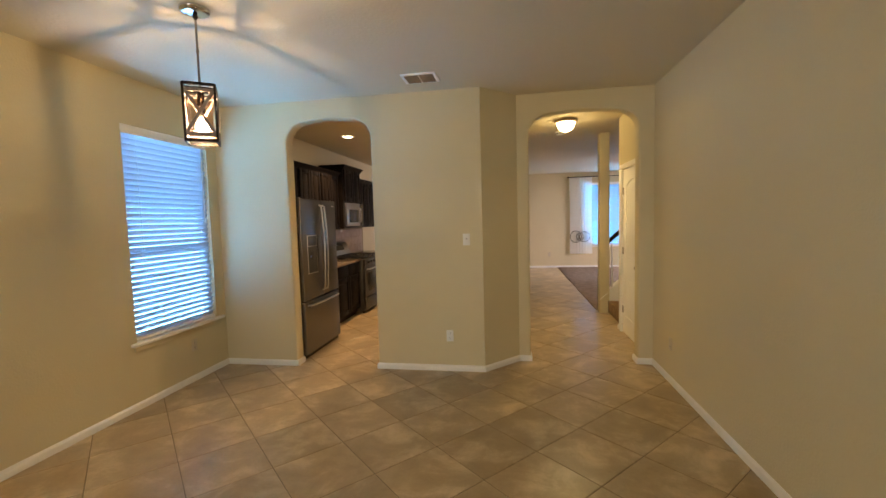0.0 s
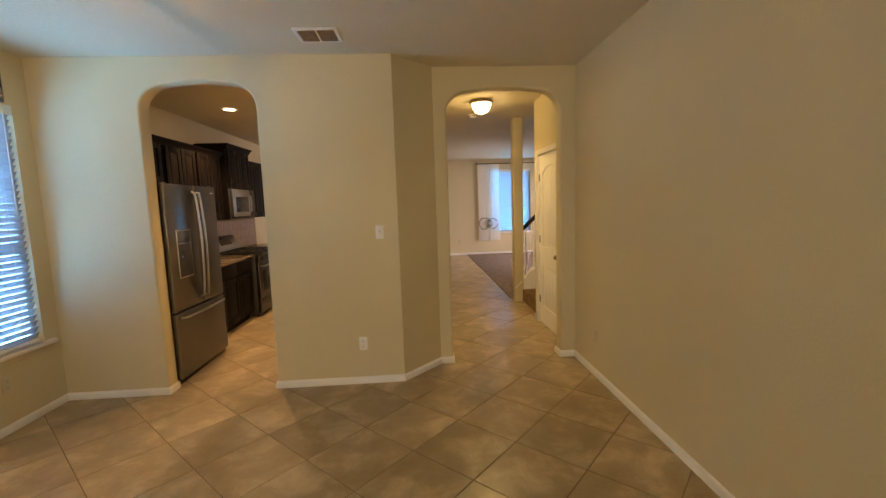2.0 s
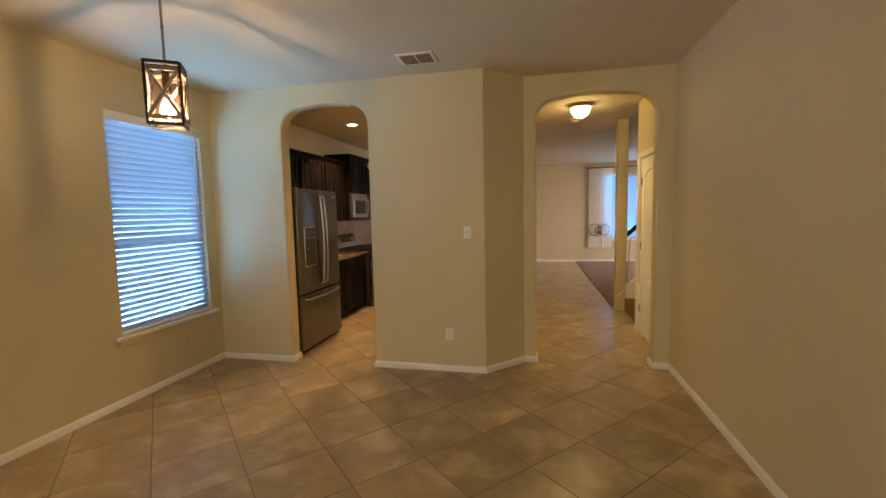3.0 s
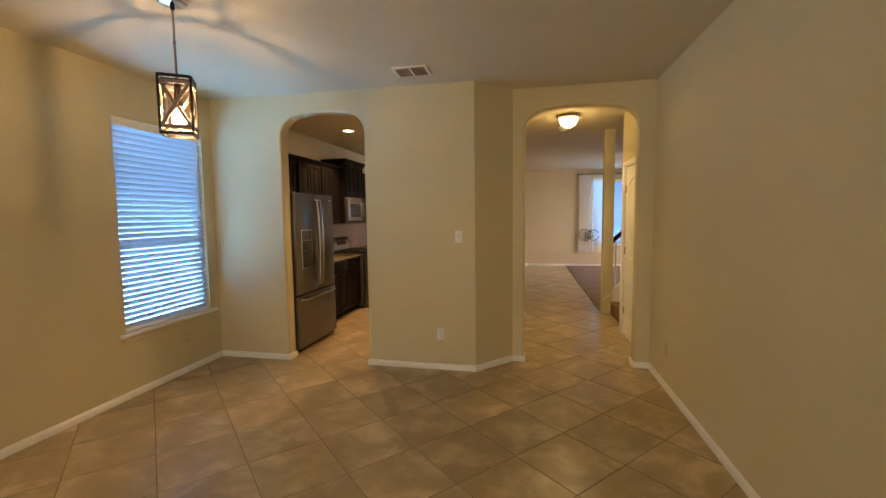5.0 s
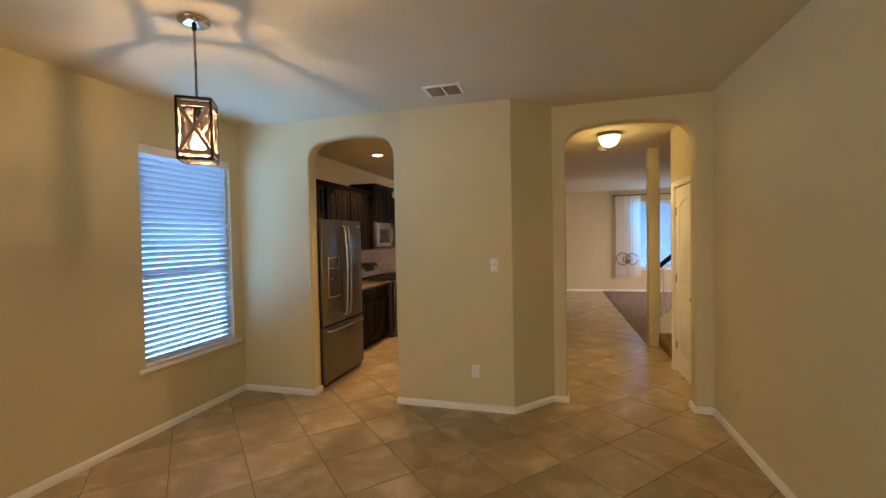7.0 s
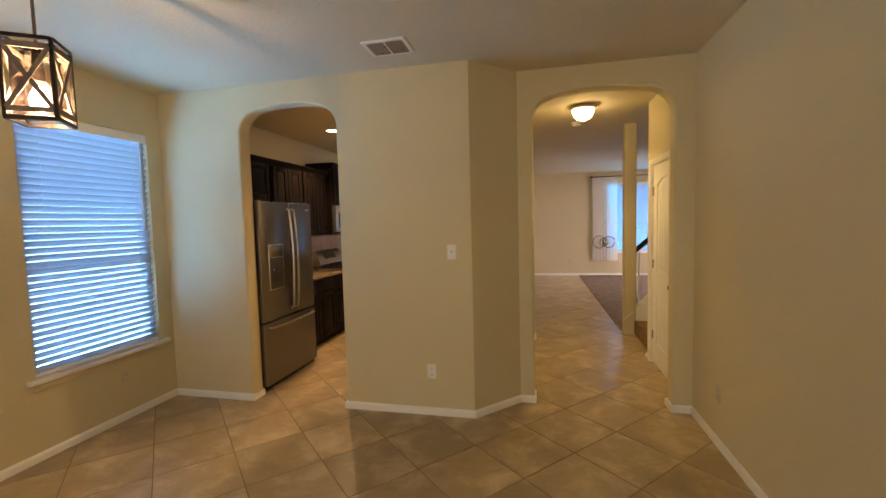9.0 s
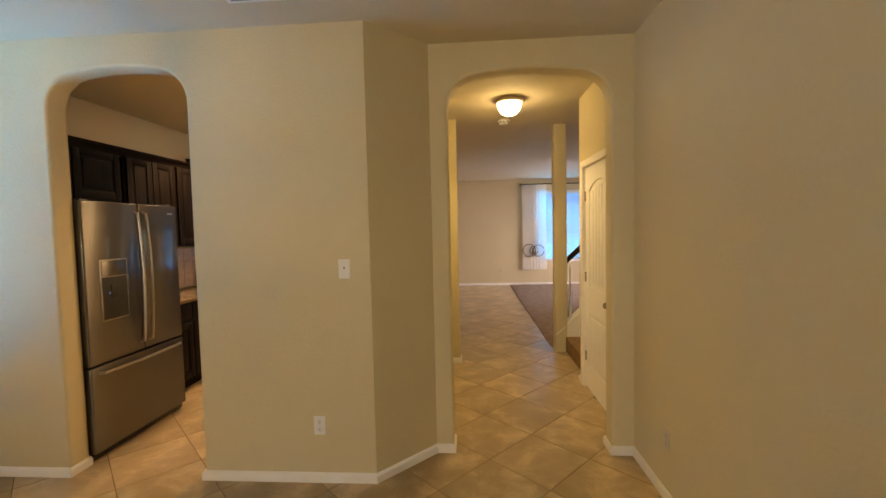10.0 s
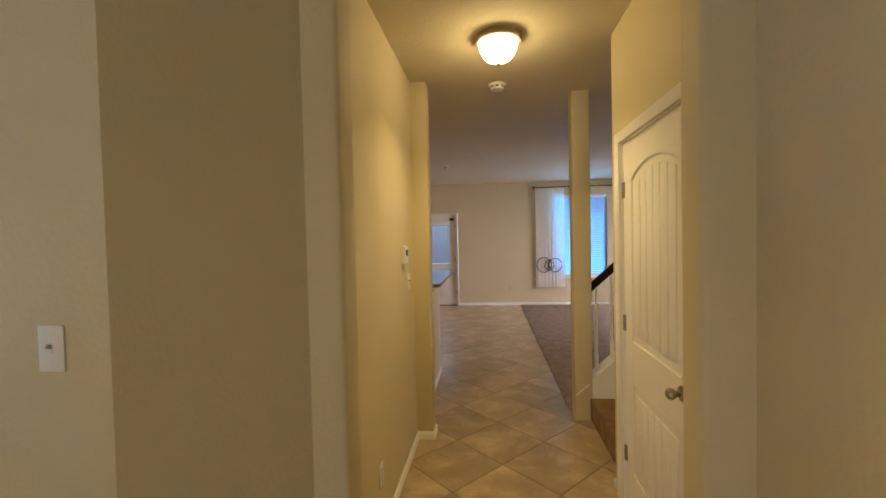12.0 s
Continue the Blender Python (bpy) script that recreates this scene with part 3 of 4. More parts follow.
def casing(name, m, w, h, label):
    """Door casing of three moulded boards; m maps across, out of the wall, up."""
    prof = [(0.0, 0.0), (0.0, 0.010), (0.012, 0.012), (0.020, 0.017), (0.052, 0.018), (0.057, 0.012), (0.057, 0.0)]
    bm = bmesh.new()
    rings = []
    for px, pz, sx, sz in ((0, 0, -1, 0), (0, h, -1, 1), (w, h, 1, 1), (w, 0, 1, 0)):
        rings.append([bm.verts.new(m @ Vector((px + sx * a, b, pz + sz * a))) for a, b in prof])
    for a, b in zip(rings, rings[1:]):
        for k in range(len(prof) - 1):
            bm.faces.new((a[k], a[k + 1], b[k + 1], b[k]))
    bm.faces.new(rings[0])
    bm.faces.new(rings[-1])
    bmesh.ops.recalc_face_normals(bm, faces=bm.faces)
    return structure(name, bm, TRIM, label, "trim")


casing("door_casing", Matrix(((0, -1, 0, XE), (1, 0, 0, D0 - 0.004), (0, 0, 1, 0), (0, 0, 0, 1))), D1 - D0 + 0.008, DT + 0.004, "white moulded casing around the closet door")
bm = bm_box(XE, XE + 0.12, D0 - 0.002, D0 + 0.002, 0, DT)
bm_box(XE, XE + 0.12, D1 - 0.002, D1 + 0.002, 0, DT, bm=bm)
bm_box(XE, XE + 0.12, D0, D1, DT - 0.002, DT + 0.002, bm=bm)
structure("door_jamb", bm, TRIM, "white painted door jamb lining", "trim")

# ---- patio door on the far wall ----


def patio_door():
    t = tagged(new("door_2"), "white half-glazed patio door with a closed blind", "door", kind="structure")
    t.location = (0, YF + 0.03, 0)
    x0, x1, z1 = P0 + 0.003, P1 - 0.003, PT - 0.003
    g0, g1, gb, gt = x0 + 0.157, x1 - 0.147, 0.95, 1.90
    for b in ((x0, g0, 0.012, z1), (g1, x1, 0.012, z1), (g0, g1, 0.012, gb), (g0, g1, gt, z1)):
        part("door_slab", bm_box(b[0], b[1], 0.0, 0.04, b[2], b[3]), DOORPAINT, t)
    for b in ((g0 - 0.02, g0 + 0.012, gb - 0.02, gt + 0.02), (g1 - 0.012, g1 + 0.02, gb - 0.02, gt + 0.02), (g0 + 0.012, g1 - 0.012, gb - 0.02, gb + 0.012), (g0 + 0.012, g1 - 0.012, gt - 0.012, gt + 0.02)):
        part("glazing_bead", bm_box(b[0], b[1], -0.012, 0.0, b[2], b[3], 0.003), DOORPAINT, t)
    p = part("pane", bm_box(g0, g1, 0.018, 0.024, gb, gt), PANE, t)
    p.visible_shadow = False
    for b in ((g0 + 0.02, (g0 + g1) / 2 - 0.03), ((g0 + g1) / 2 + 0.03, g1 - 0.02)):
        part("lower_panel", bm_box(b[0], b[1], -0.006, 0.001, 0.2, 0.78, 0.005), DOORPAINT, t)
    for z in (0.3, 1.05, 1.8):
        part("hinge", bm_rod((x1 - 0.006, -0.005, z - 0.05), (x1 - 0.006, -0.005, z + 0.05), 0.007, 8), NICKEL, t)
    part("chime_sensor", bm_box(g1 + 0.02, x1 - 0.03, -0.018, 0.0, 1.93, 1.99, 0.004), SIDE, t, "small grey door sensor")
    part("threshold", bm_box(P0, P1, -0.05, 0.09, 0.0, 0.012, 0.003), BRONZE, t, "dark threshold strip")


patio_door()
casing("door_casing", Matrix(((1, 0, 0, P0), (0, -1, 0, YF), (0, 0, 1, 0), (0, 0, 0, 1))), P1 - P0, PT, "white moulded casing around the patio door")
blind("door_blind", "closed white mini blind on the patio door glass", pose((P0 + P1) / 2 + 0.005, YF + 0.010, 0.93, 0, 0, 180), 0.60, 0.97, 0.030, -60)

# ---- ceiling fittings ----


def pendant():
    t = thing("pendant_lamp", "lit square lantern pendant of dark metal with crossed bars", "pendant lamp", (-1.593, 2.277, H))
    part("canopy", bm_turned([(0, 0.0), (0.081, 0.0), (0.081, -0.010), (0.076, -0.018), (0.060, -0.025), (0.014, -0.030), (0, -0.030)], 32), CHROME, t, "polished chrome ceiling canopy")
    part("swivel", bm_turned([(0, -0.028), (0.011, -0.030), (0.014, -0.042), (0.010, -0.054), (0.007, -0.060), (0, -0.061)], 16), BRONZE, t)
    for a, b in ((-0.058, -0.235), (-0.232, -0.446)):
        part("stem", bm_rod((0, 0, a), (0, 0, b), 0.0062, 12), NICKEL, t)
    part("stem_collar", bm_rod((0, 0, -0.226), (0, 0, -0.242), 0.009, 12), NICKEL, t)
    turn = pose(0, 0, 0, 0, 0, 34)
    q = 0.079
    top, bot = -0.437, -0.747

    def bar(name, a, b, w, d, side, material):
        a, b = turn @ Vector(a), turn @ Vector(b)
        return part(name, bm_beam(a, b, w, d, turn @ Vector(side), 0.0012), material, t)

    for sx in (-1, 1):
        for sy in (-1, 1):
            bar("post", (sx * q, sy * q, bot), (sx * q, sy * q, top), 0.013, 0.013, (1, 0, 0), BRONZE)
    for z in (top, bot):
        for s in (-1, 1):
            bar("ring_bar", (-q, s * q, z), (q, s * q, z), 0.014, 0.013, (0, 0, 1), BRONZE)
            bar("ring_bar", (s * q, -q, z), (s * q, q, z), 0.014, 0.013, (0, 0, 1), BRONZE)
    for s in (-1, 1):
        zt, zb = top - 0.032, bot + 0.034
        e = q + 0.001
        for z in (zt, zb):
            bar("cross_rail", (-q, s * e, z), (q, s * e, z), 0.021, 0.009, (0, 1, 0), WEATHERED)
            bar("cross_rail", (s * e, -q, z), (s * e, q, z), 0.021, 0.009, (1, 0, 0), WEATHERED)
        for k in (-1, 1):
            o = 0.003 * k
            bar("cross_brace", (-q * 0.93, s * (e + o), zb if k > 0 else zt), (q * 0.93, s * (e + o), zt if k > 0 else zb), 0.018, 0.005, (0, 1, 0), WEATHERED)
            bar("cross_brace", (s * (e + o), -q * 0.93, zb if k > 0 else zt), (s * (e + o), q * 0.93, zt if k > 0 else zb), 0.018, 0.005, (1, 0, 0), WEATHERED)
    bar("top_crossbar", (-q, 0, top), (q, 0, top), 0.016, 0.008, (0, 0, 1), BRONZE)
    g = q - 0.016
    for s in (-1, 1):
        for nm, box in (("glass_panel", (-g, g, s * g - 0.0015, s * g + 0.0015)), ("glass_panel", (s * g - 0.0015, s * g + 0.0015, -g + 0.002, g - 0.002))):
            b = bm_box(box[0], box[1], box[2], box[3], bot + 0.012, top - 0.055)
            bmesh.ops.transform(b, matrix=turn, verts=b.verts)
            p = part(nm, b, LANTERN, t, "clear glass with the bulb's pinkish glow in its tint")
            p.visible_shadow = False
    part("socket", bm_turned([(0, -0.438), (0.017, -0.438), (0.019, -0.51), (0.021, -0.575), (0.016, -0.585), (0, -0.585)], 20), BRONZE, t)
    bulb = part("bulb", bm_turned([(0, -0.586), (0.014, -0.588), (0.018, -0.605), (0.031, -0.635), (0.037, -0.664), (0.032, -0.690), (0.018, -0.705), (0, -0.709)], 24), BULBGLASS, t, "clear glass bulb")
    # solid glowing body, wider than a filament, shaped to include the bulb's bloom
    part("filament", bm_turned([(0, -0.618), (0.012, -0.626), (0.024, -0.650), (0.026, -0.668), (0.014, -0.690), (0, -0.695)], 16), BULB, bulb, "glowing filament body widened to stand for bloom").visible_shadow = False
    bulb.visible_shadow = False


pendant()


def flush_light():
    t = thing("ceiling_light", "lit flush dome light with a nickel pan and alabaster bowl", "ceiling light", (0.87, 5.71, H))
    part("pan", bm_turned([(0, 0.0), (0.126, 0.0), (0.132, -0.010), (0.138, -0.021), (0.140, -0.031), (0.135, -0.038), (0.121, -0.040), (0.117, -0.030), (0.0, -0.026)], 48), PANNICKEL, t, "satin nickel stepped pan")
    b = part("bowl", bm_turned([(0.116, -0.034), (0.115, -0.052), (0.108, -0.082), (0.092, -0.113), (0.069, -0.137), (0.038, -0.151), (0.011, -0.155), (0, -0.155)], 48), BOWL, t, "glowing alabaster glass bowl")
    b.visible_shadow = False
    part("finial", bm_turned([(0, -0.153), (0.010, -0.154), (0.013, -0.162), (0.007, -0.169), (0, -0.172)], 16), NICKEL, t)


flush_light()


def smoke_alarm(name, at, r, label):
    t = thing(name, label, "smoke alarm", at)
    part("base", bm_turned([(0, 0.0), (r, 0.0), (r, -0.010), (r * 0.96, -0.014), (0, -0.014)], 32), PLASTIC, t)
    part("cover", bm_turned([(r * 0.84, -0.012), (r * 0.80, -0.034), (r * 0.70, -0.042), (r * 0.3, -0.046), (0, -0.046)], 32), PLASTIC, t)
    for k in range(8):
        a = k * math.tau / 8
        p = bm_box(r * 0.79, r * 0.845, -0.012, 0.012, -0.030, -0.020)
        bmesh.ops.rotate(p, verts=p.verts, matrix=Matrix.Rotation(a, 3, "Z"))
        part("slot", p, DARKHOLE, t)


smoke_alarm("smoke_alarm", (0.878, 6.495, H), 0.068, "white round smoke alarm on the hall ceiling")
smoke_alarm("sprinkler_cover", (0.10, 10.12, H), 0.040, "small white round sensor on the living room ceiling")


def ceiling_vent():
    t = thing("ceiling_vent", "white metal air register with two rows of louvres", "air vent", (-0.597, 3.70, H))
    w, d = 0.152, 0.118
    for b in ((-w, w, -d, -d + 0.028), (-w, w, d - 0.028, d), (-w, -w + 0.028, -d + 0.028, d - 0.028), (w - 0.028, w, -d + 0.028, d - 0.028), (-0.007, 0.007, -d + 0.028, d - 0.028)):
        part("frame", bm_box(b[0], b[1], b[2], b[3], -0.012, 0.0, 0.003), PLASTIC, t)
    # no duct is cut; this flat sheet carries its shade
    part("backing", bm_box(-w + 0.02, w - 0.02, -d + 0.02, d - 0.02, -0.002, -0.0005), DARKHOLE, t, "flat dark sheet standing for the shade inside the duct")
    for x0, x1 in ((-w + 0.029, -0.008), (0.008, w - 0.029)):
        for k in range(9):
            y = -d + 0.038 + k * (2 * d - 0.076) / 8
            p = bm_box(x0, x1, -0.0125, 0.0125, -0.0006, 0.0006)
            bmesh.ops.rotate(p, verts=p.verts, matrix=Matrix.Rotation(radians(-42), 3, "X"))
            bmesh.ops.translate(p, verts=p.verts, vec=(0, y, -0.0078))
            part("louvre", p, STEELTRIM, t)


ceiling_vent()

can = thing("recessed_light", "lit recessed can light with a white trim ring", "ceiling light", (-2.158, 5.89, H), "recessed kitchen lights")
part("trim_ring", bm_turned([(0.065, 0.0), (0.098, 0.0), (0.098, -0.004), (0.090, -0.008), (0.068, -0.008), (0.065, -0.003)], 32), PLASTIC, can)
part("lens", bm_turned([(0, -0.002), (0.066, -0.002), (0.066, -0.005), (0, -0.006)], 32), CANLENS, can).visible_shadow = False
copy_thing(can, pose(-0.80, 5.55, H))

# ---- switches and outlets ----


def wall_plate(kind, m, label, PLASTIC=PLASTIC):
    """A 70 x 115 mm plate; m maps across, up, out of the wall."""
    t = thing(kind, label, "wall plate")
    t.matrix_world = m
    part("plate", bm_box(-0.035, 0.035, -0.0575, 0.0575, 0, 0.006, 0.0025), PLASTIC, t)
    if kind == "light_switch":
        part("collar", bm_box(-0.006, 0.006, -0.013, 0.013, 0.0055, 0.0075, 0.001), PLASTIC, t)
        b = bm_box(-0.0045, 0.0045, -0.004, 0.006, 0.006, 0.017, 0.001)
        bmesh.ops.rotate(b, verts=b.verts, matrix=Matrix.Rotation(radians(-25), 3, "X"))
        part("toggle", b, STEELTRIM, t)
    else:
        for y in (-0.0235, 0.0235):
            r = part("receptacle", bm_box(-0.0165, 0.0165, y - 0.0145, y + 0.0145, 0.0055, 0.0085, 0.003), PLASTIC, t)
            for x in (-0.006, 0.006):
                part("slot", bm_box(x - 0.0011, x + 0.0011, y - 0.002, y + 0.007, 0.0083, 0.0090), DARKHOLE, r)
            part("ground_hole", bm_rod((0, y - 0.008, 0.0083), (0, y - 0.008, 0.0090), 0.0024, 8), DARKHOLE, r)
    for y in ((-0.03, 0.03) if kind == "light_switch" else (0,)):
        part("screw", bm_rod((0, y, 0.0055), (0, y, 0.0068), 0.0028, 10), PLASTIC, t)
    return t


def on_south_face(x, y, z):
    return Matrix(((1, 0, 0, x), (0, 0, -1, y), (0, 1, 0, z), (0, 0, 0, 1)))


def on_east_face(x, y, z):
    return Matrix(((0, 0, 1, x), (1, 0, 0, y), (0, 1, 0, z), (0, 0, 0, 1)))


def on_west_face(x, y, z):
    return Matrix(((0, 0, -1, x), (-1, 0, 0, y), (0, 1, 0, z), (0, 0, 0, 1)))


wall_plate("light_switch", on_south_face(-0.271, YK, 1.308), "white toggle light switch on the wall pier")
wall_plate("wall_outlet", on_south_face(-0.457, YK, 0.355), "white double outlet low on the wall pier")
wall_plate("wall_outlet", on_east_face(XW, 3.609, 0.352), "beige double outlet under the dining window", BEIGE)
wall_plate("wall_outlet", on_west_face(XE, 3.978, 0.352), "beige double outlet on the long wall", BEIGE)
wall_plate("wall_outlet", on_east_face(0.215, 5.25, 0.34), "white double outlet low on the hall wall")
wall_plate("wall_outlet", on_south_face(1.235, YF, 0.39), "beige double outlet on the far wall", BEIGE)

t = thing("thermostat", "white wall thermostat with a small grey screen in the hall", "thermostat")
t.matrix_world = on_east_face(0.215, 5.94, 1.445)
part("back_plate", bm_box(-0.062, 0.062, -0.062, 0.062, 0, 0.007, 0.003), PLASTIC, t)
part("body", bm_box(-0.055, 0.055, -0.055, 0.055, 0.006, 0.027, 0.006, 3), PLASTIC, t)
part("screen", bm_box(-0.034, 0.034, -0.005, 0.035, 0.0265, 0.0285, 0.001), SIDE, t)
wall_plate("light_switch", on_east_face(0.215, 6.10, 1.25), "white toggle light switch beside the thermostat")

# ---- stair foot, column and rail ----
structure("column", bm_box(1.485, 1.630, 6.735, 6.88, -0.03, H, 0.010, 3), WALL, "greige square column between hall and living room", "column")
base_run([(1.505, 6.88), (1.485, 6.88), (1.485, 6.735), (1.524, 6.735)])


def staircase():
    t = thing("staircase", "brown carpeted staircase with white skirt and balusters", "staircase", (1.62, 6.3, 0))
    rise, run = 0.185, 0.205
    for k in range(12):
        x = k * run
        part("step", bm_box(x - 0.012, x + run + 0.02, -0.495, 0.45, rise * k, rise * (k + 1), 0.014, 3), STAIRCARPET, t)
    s = rise / run
    # skirt wall on the open side with its sloping cap
    pts = [(-0.014, 0.0), (2.4, 0.0), (2.4, 0.30 + s * 2.4), (-0.014, 0.30)]
    part("skirt", bm_prism(pts, 0.452, 0.58, "y"), WALL, t, "greige stair skirt wall")
    part("skirt_board", bm_prism([(-0.125, 0.0), (0.10, 0.0), (2.4, s * 2.3), (2.4, 0.30 + s * 2.4), (-0.014, 0.30), (-0.125, 0.20)], 0.438, 0.4505, "y"), TRIM, t, "white skirt board")
    part("skirt_trim", bm_beam((-0.128, 0.444, 0.206), (-0.014, 0.444, 0.309), 0.022, 0.016, (0, 0, 1), 0.004), TRIM, t)
    part("cap", bm_beam((-0.014, 0.515, 0.312), (2.4, 0.515, 0.312 + s * 2.414), 0.155, 0.026, (0, 0, 1), 0.006), TRIM, t, "white sloping cap")
    bal = mesh_of("baluster", bm_turned([(0.016, 0), (0.016, 0.16), (0.011, 0.19), (0.014, 0.22), (0.012, 0.40), (0.009, 0.70), (0.009, 0.80)], 12), TRIM)
    for k in range(18):
        x = 0.062 + k * 0.125
        b = new("baluster", bal)
        b.parent = t
        b.location = (x, 0.515, 0.318 + s * x)
    r = part("handrail", bm_beam((-0.015, 0.515, 1.075), (2.4, 0.515, 1.075 + s * 2.415), 0.062, 0.058, (0, 0, 1), 0.016), DARKRAIL, t, "dark stained handrail")
    part("rosette", bm_box(-0.015, 0.008, 0.470, 0.560, 0.985, 1.145, 0.006), DARKRAIL, r)


staircase()

# ---- living room curtain ----


def curtain_rod():
    t = thing("curtain_rod", "dark metal curtain rod above the living room window", "curtain rod")
    y, z = YF - 0.055, 2.605
    part("rod", bm_rod((1.79, y, z), (3.75, y, z), 0.010, 12), BRONZE, t)
    for x in (1.775, 3.765):
        part("finial", bm_turned([(0, -0.03), (0.014, -0.022), (0.022, 0), (0.014, 0.022), (0, 0.03)], 14, at=(x, y, z)), BRONZE, t)
    for x in (1.86, 2.70, 3.60):
        part("bracket", bm_beam((x, YF, z - 0.01), (x, y, z - 0.01), 0.012, 0.02, (0, 0, 1)), BRONZE, t)


curtain_rod()


def curtain(x0, x1, z0, z1):
    t = thing("curtain", "sheer white curtain panel with a wire ring tieback", "curtain")
    bm = bmesh.new()
    n, mz = 90, 14
    grid = []
    for j in range(mz + 1):
        v = j / mz
        row = []
        for i in range(n + 1):
            u = i / n
            amp = 0.0045 + 0.003 * math.sin(3 + u * 9)
            y = YF - 0.050 + amp * math.sin(u * math.tau * 8 + 0.6 * math.sin(v * 3)) * (0.6 + 0.4 * v) - 0.005 * v
            pull = 0.02 * math.sin(v * math.pi)
            row.append(bm.verts.new((x0 + u * (x1 - x0) + pull * (0.5 - u), y, z1 + (z0 - z1) * v + 0.006 * math.sin(u * 40) * v)))
        grid.append(row)
    for a, b in zip(grid, grid[1:]):
        for i in range(n):
            bm.faces.new((a[i], a[i + 1], b[i + 1], b[i]))
    cl = part("cloth", bm, SHEER, t)
    for k in range(9):
        x = x0 + 0.03 + k * (x1 - x0 - 0.06) / 8
        ring = [(x, YF - 0.055 + 0.017 * math.cos(a), 2.602 + 0.017 * math.sin(a)) for a in [i * math.tau / 14 for i in range(15)]]
        part("curtain_ring", bm_tube(ring, 0.0025, 6), BRONZE, t)
    y = YF - 0.082
    for cx, cz, r in ((1.975, 0.90, 0.155), (2.09, 0.895, 0.10), (2.215, 0.895, 0.14)):
        loop = [(cx + r * math.cos(a), y - 0.01 * math.sin(2 * a), cz + r * 1.05 * math.sin(a)) for a in [0.35 + i * 5.9 / 32 for i in range(33)]]
        part("tieback_hoop", bm_tube(loop, 0.0075, 8), BRONZE, t, "dark wire hoop")
    for k in range(4):
        a = 0.6 + k * 1.5
        part("tieback_leaf", bm_beam((2.095 + 0.03 * k - 0.05, y - 0.006, 0.82), (2.095 + 0.02 * k - 0.04 + 0.05 * math.cos(a), y - 0.006, 0.96), 0.022, 0.003, (0, 1, 0)), NICKEL, t)


curtain(1.805, 2.435, 0.405, 2.595)

# ---- bar between kitchen and living room ----
structure("wall_bar", bm_box(-0.30, 0.205, 6.49, 7.95, -0.05, 0.995), WALL, "greige knee wall under the bar", "wall")
structure("wall_bar_back", bm_box(-0.36, -0.10, 7.95, 9.85, -0.05, 0.995), WALL, "greige knee wall carrying the bar top", "wall")
base_run([(-0.10, 7.951), (0.205, 7.951), (0.205, 6.49)])
t = thing("bar_worktop", "brown granite bar top with rounded corners on the knee wall", "worktop", (0, 0, 0))
pts = [(-0.42, 7.80), (0.17, 7.80)]
pts += [(0.17 + 0.055 * math.sin(a), 7.855 - 0.055 * math.cos(a)) for a in [i * math.pi / 12 for i in range(1, 7)]]
pts += [(0.225, 9.86), (-0.42, 9.86)]
part("slab", bm_prism(pts, 0.996, 1.036), GRANITE, t)

# ---- kitchen wall ----
FX, F0, F1, FT = -2.062, 4.230, 5.118, 1.775   # fridge door face, sides and top


def arched_handle(name, path, r, parent, label=""):
    return part(name, bm_tube(path, r, 10), STEELTRIM, parent, label)


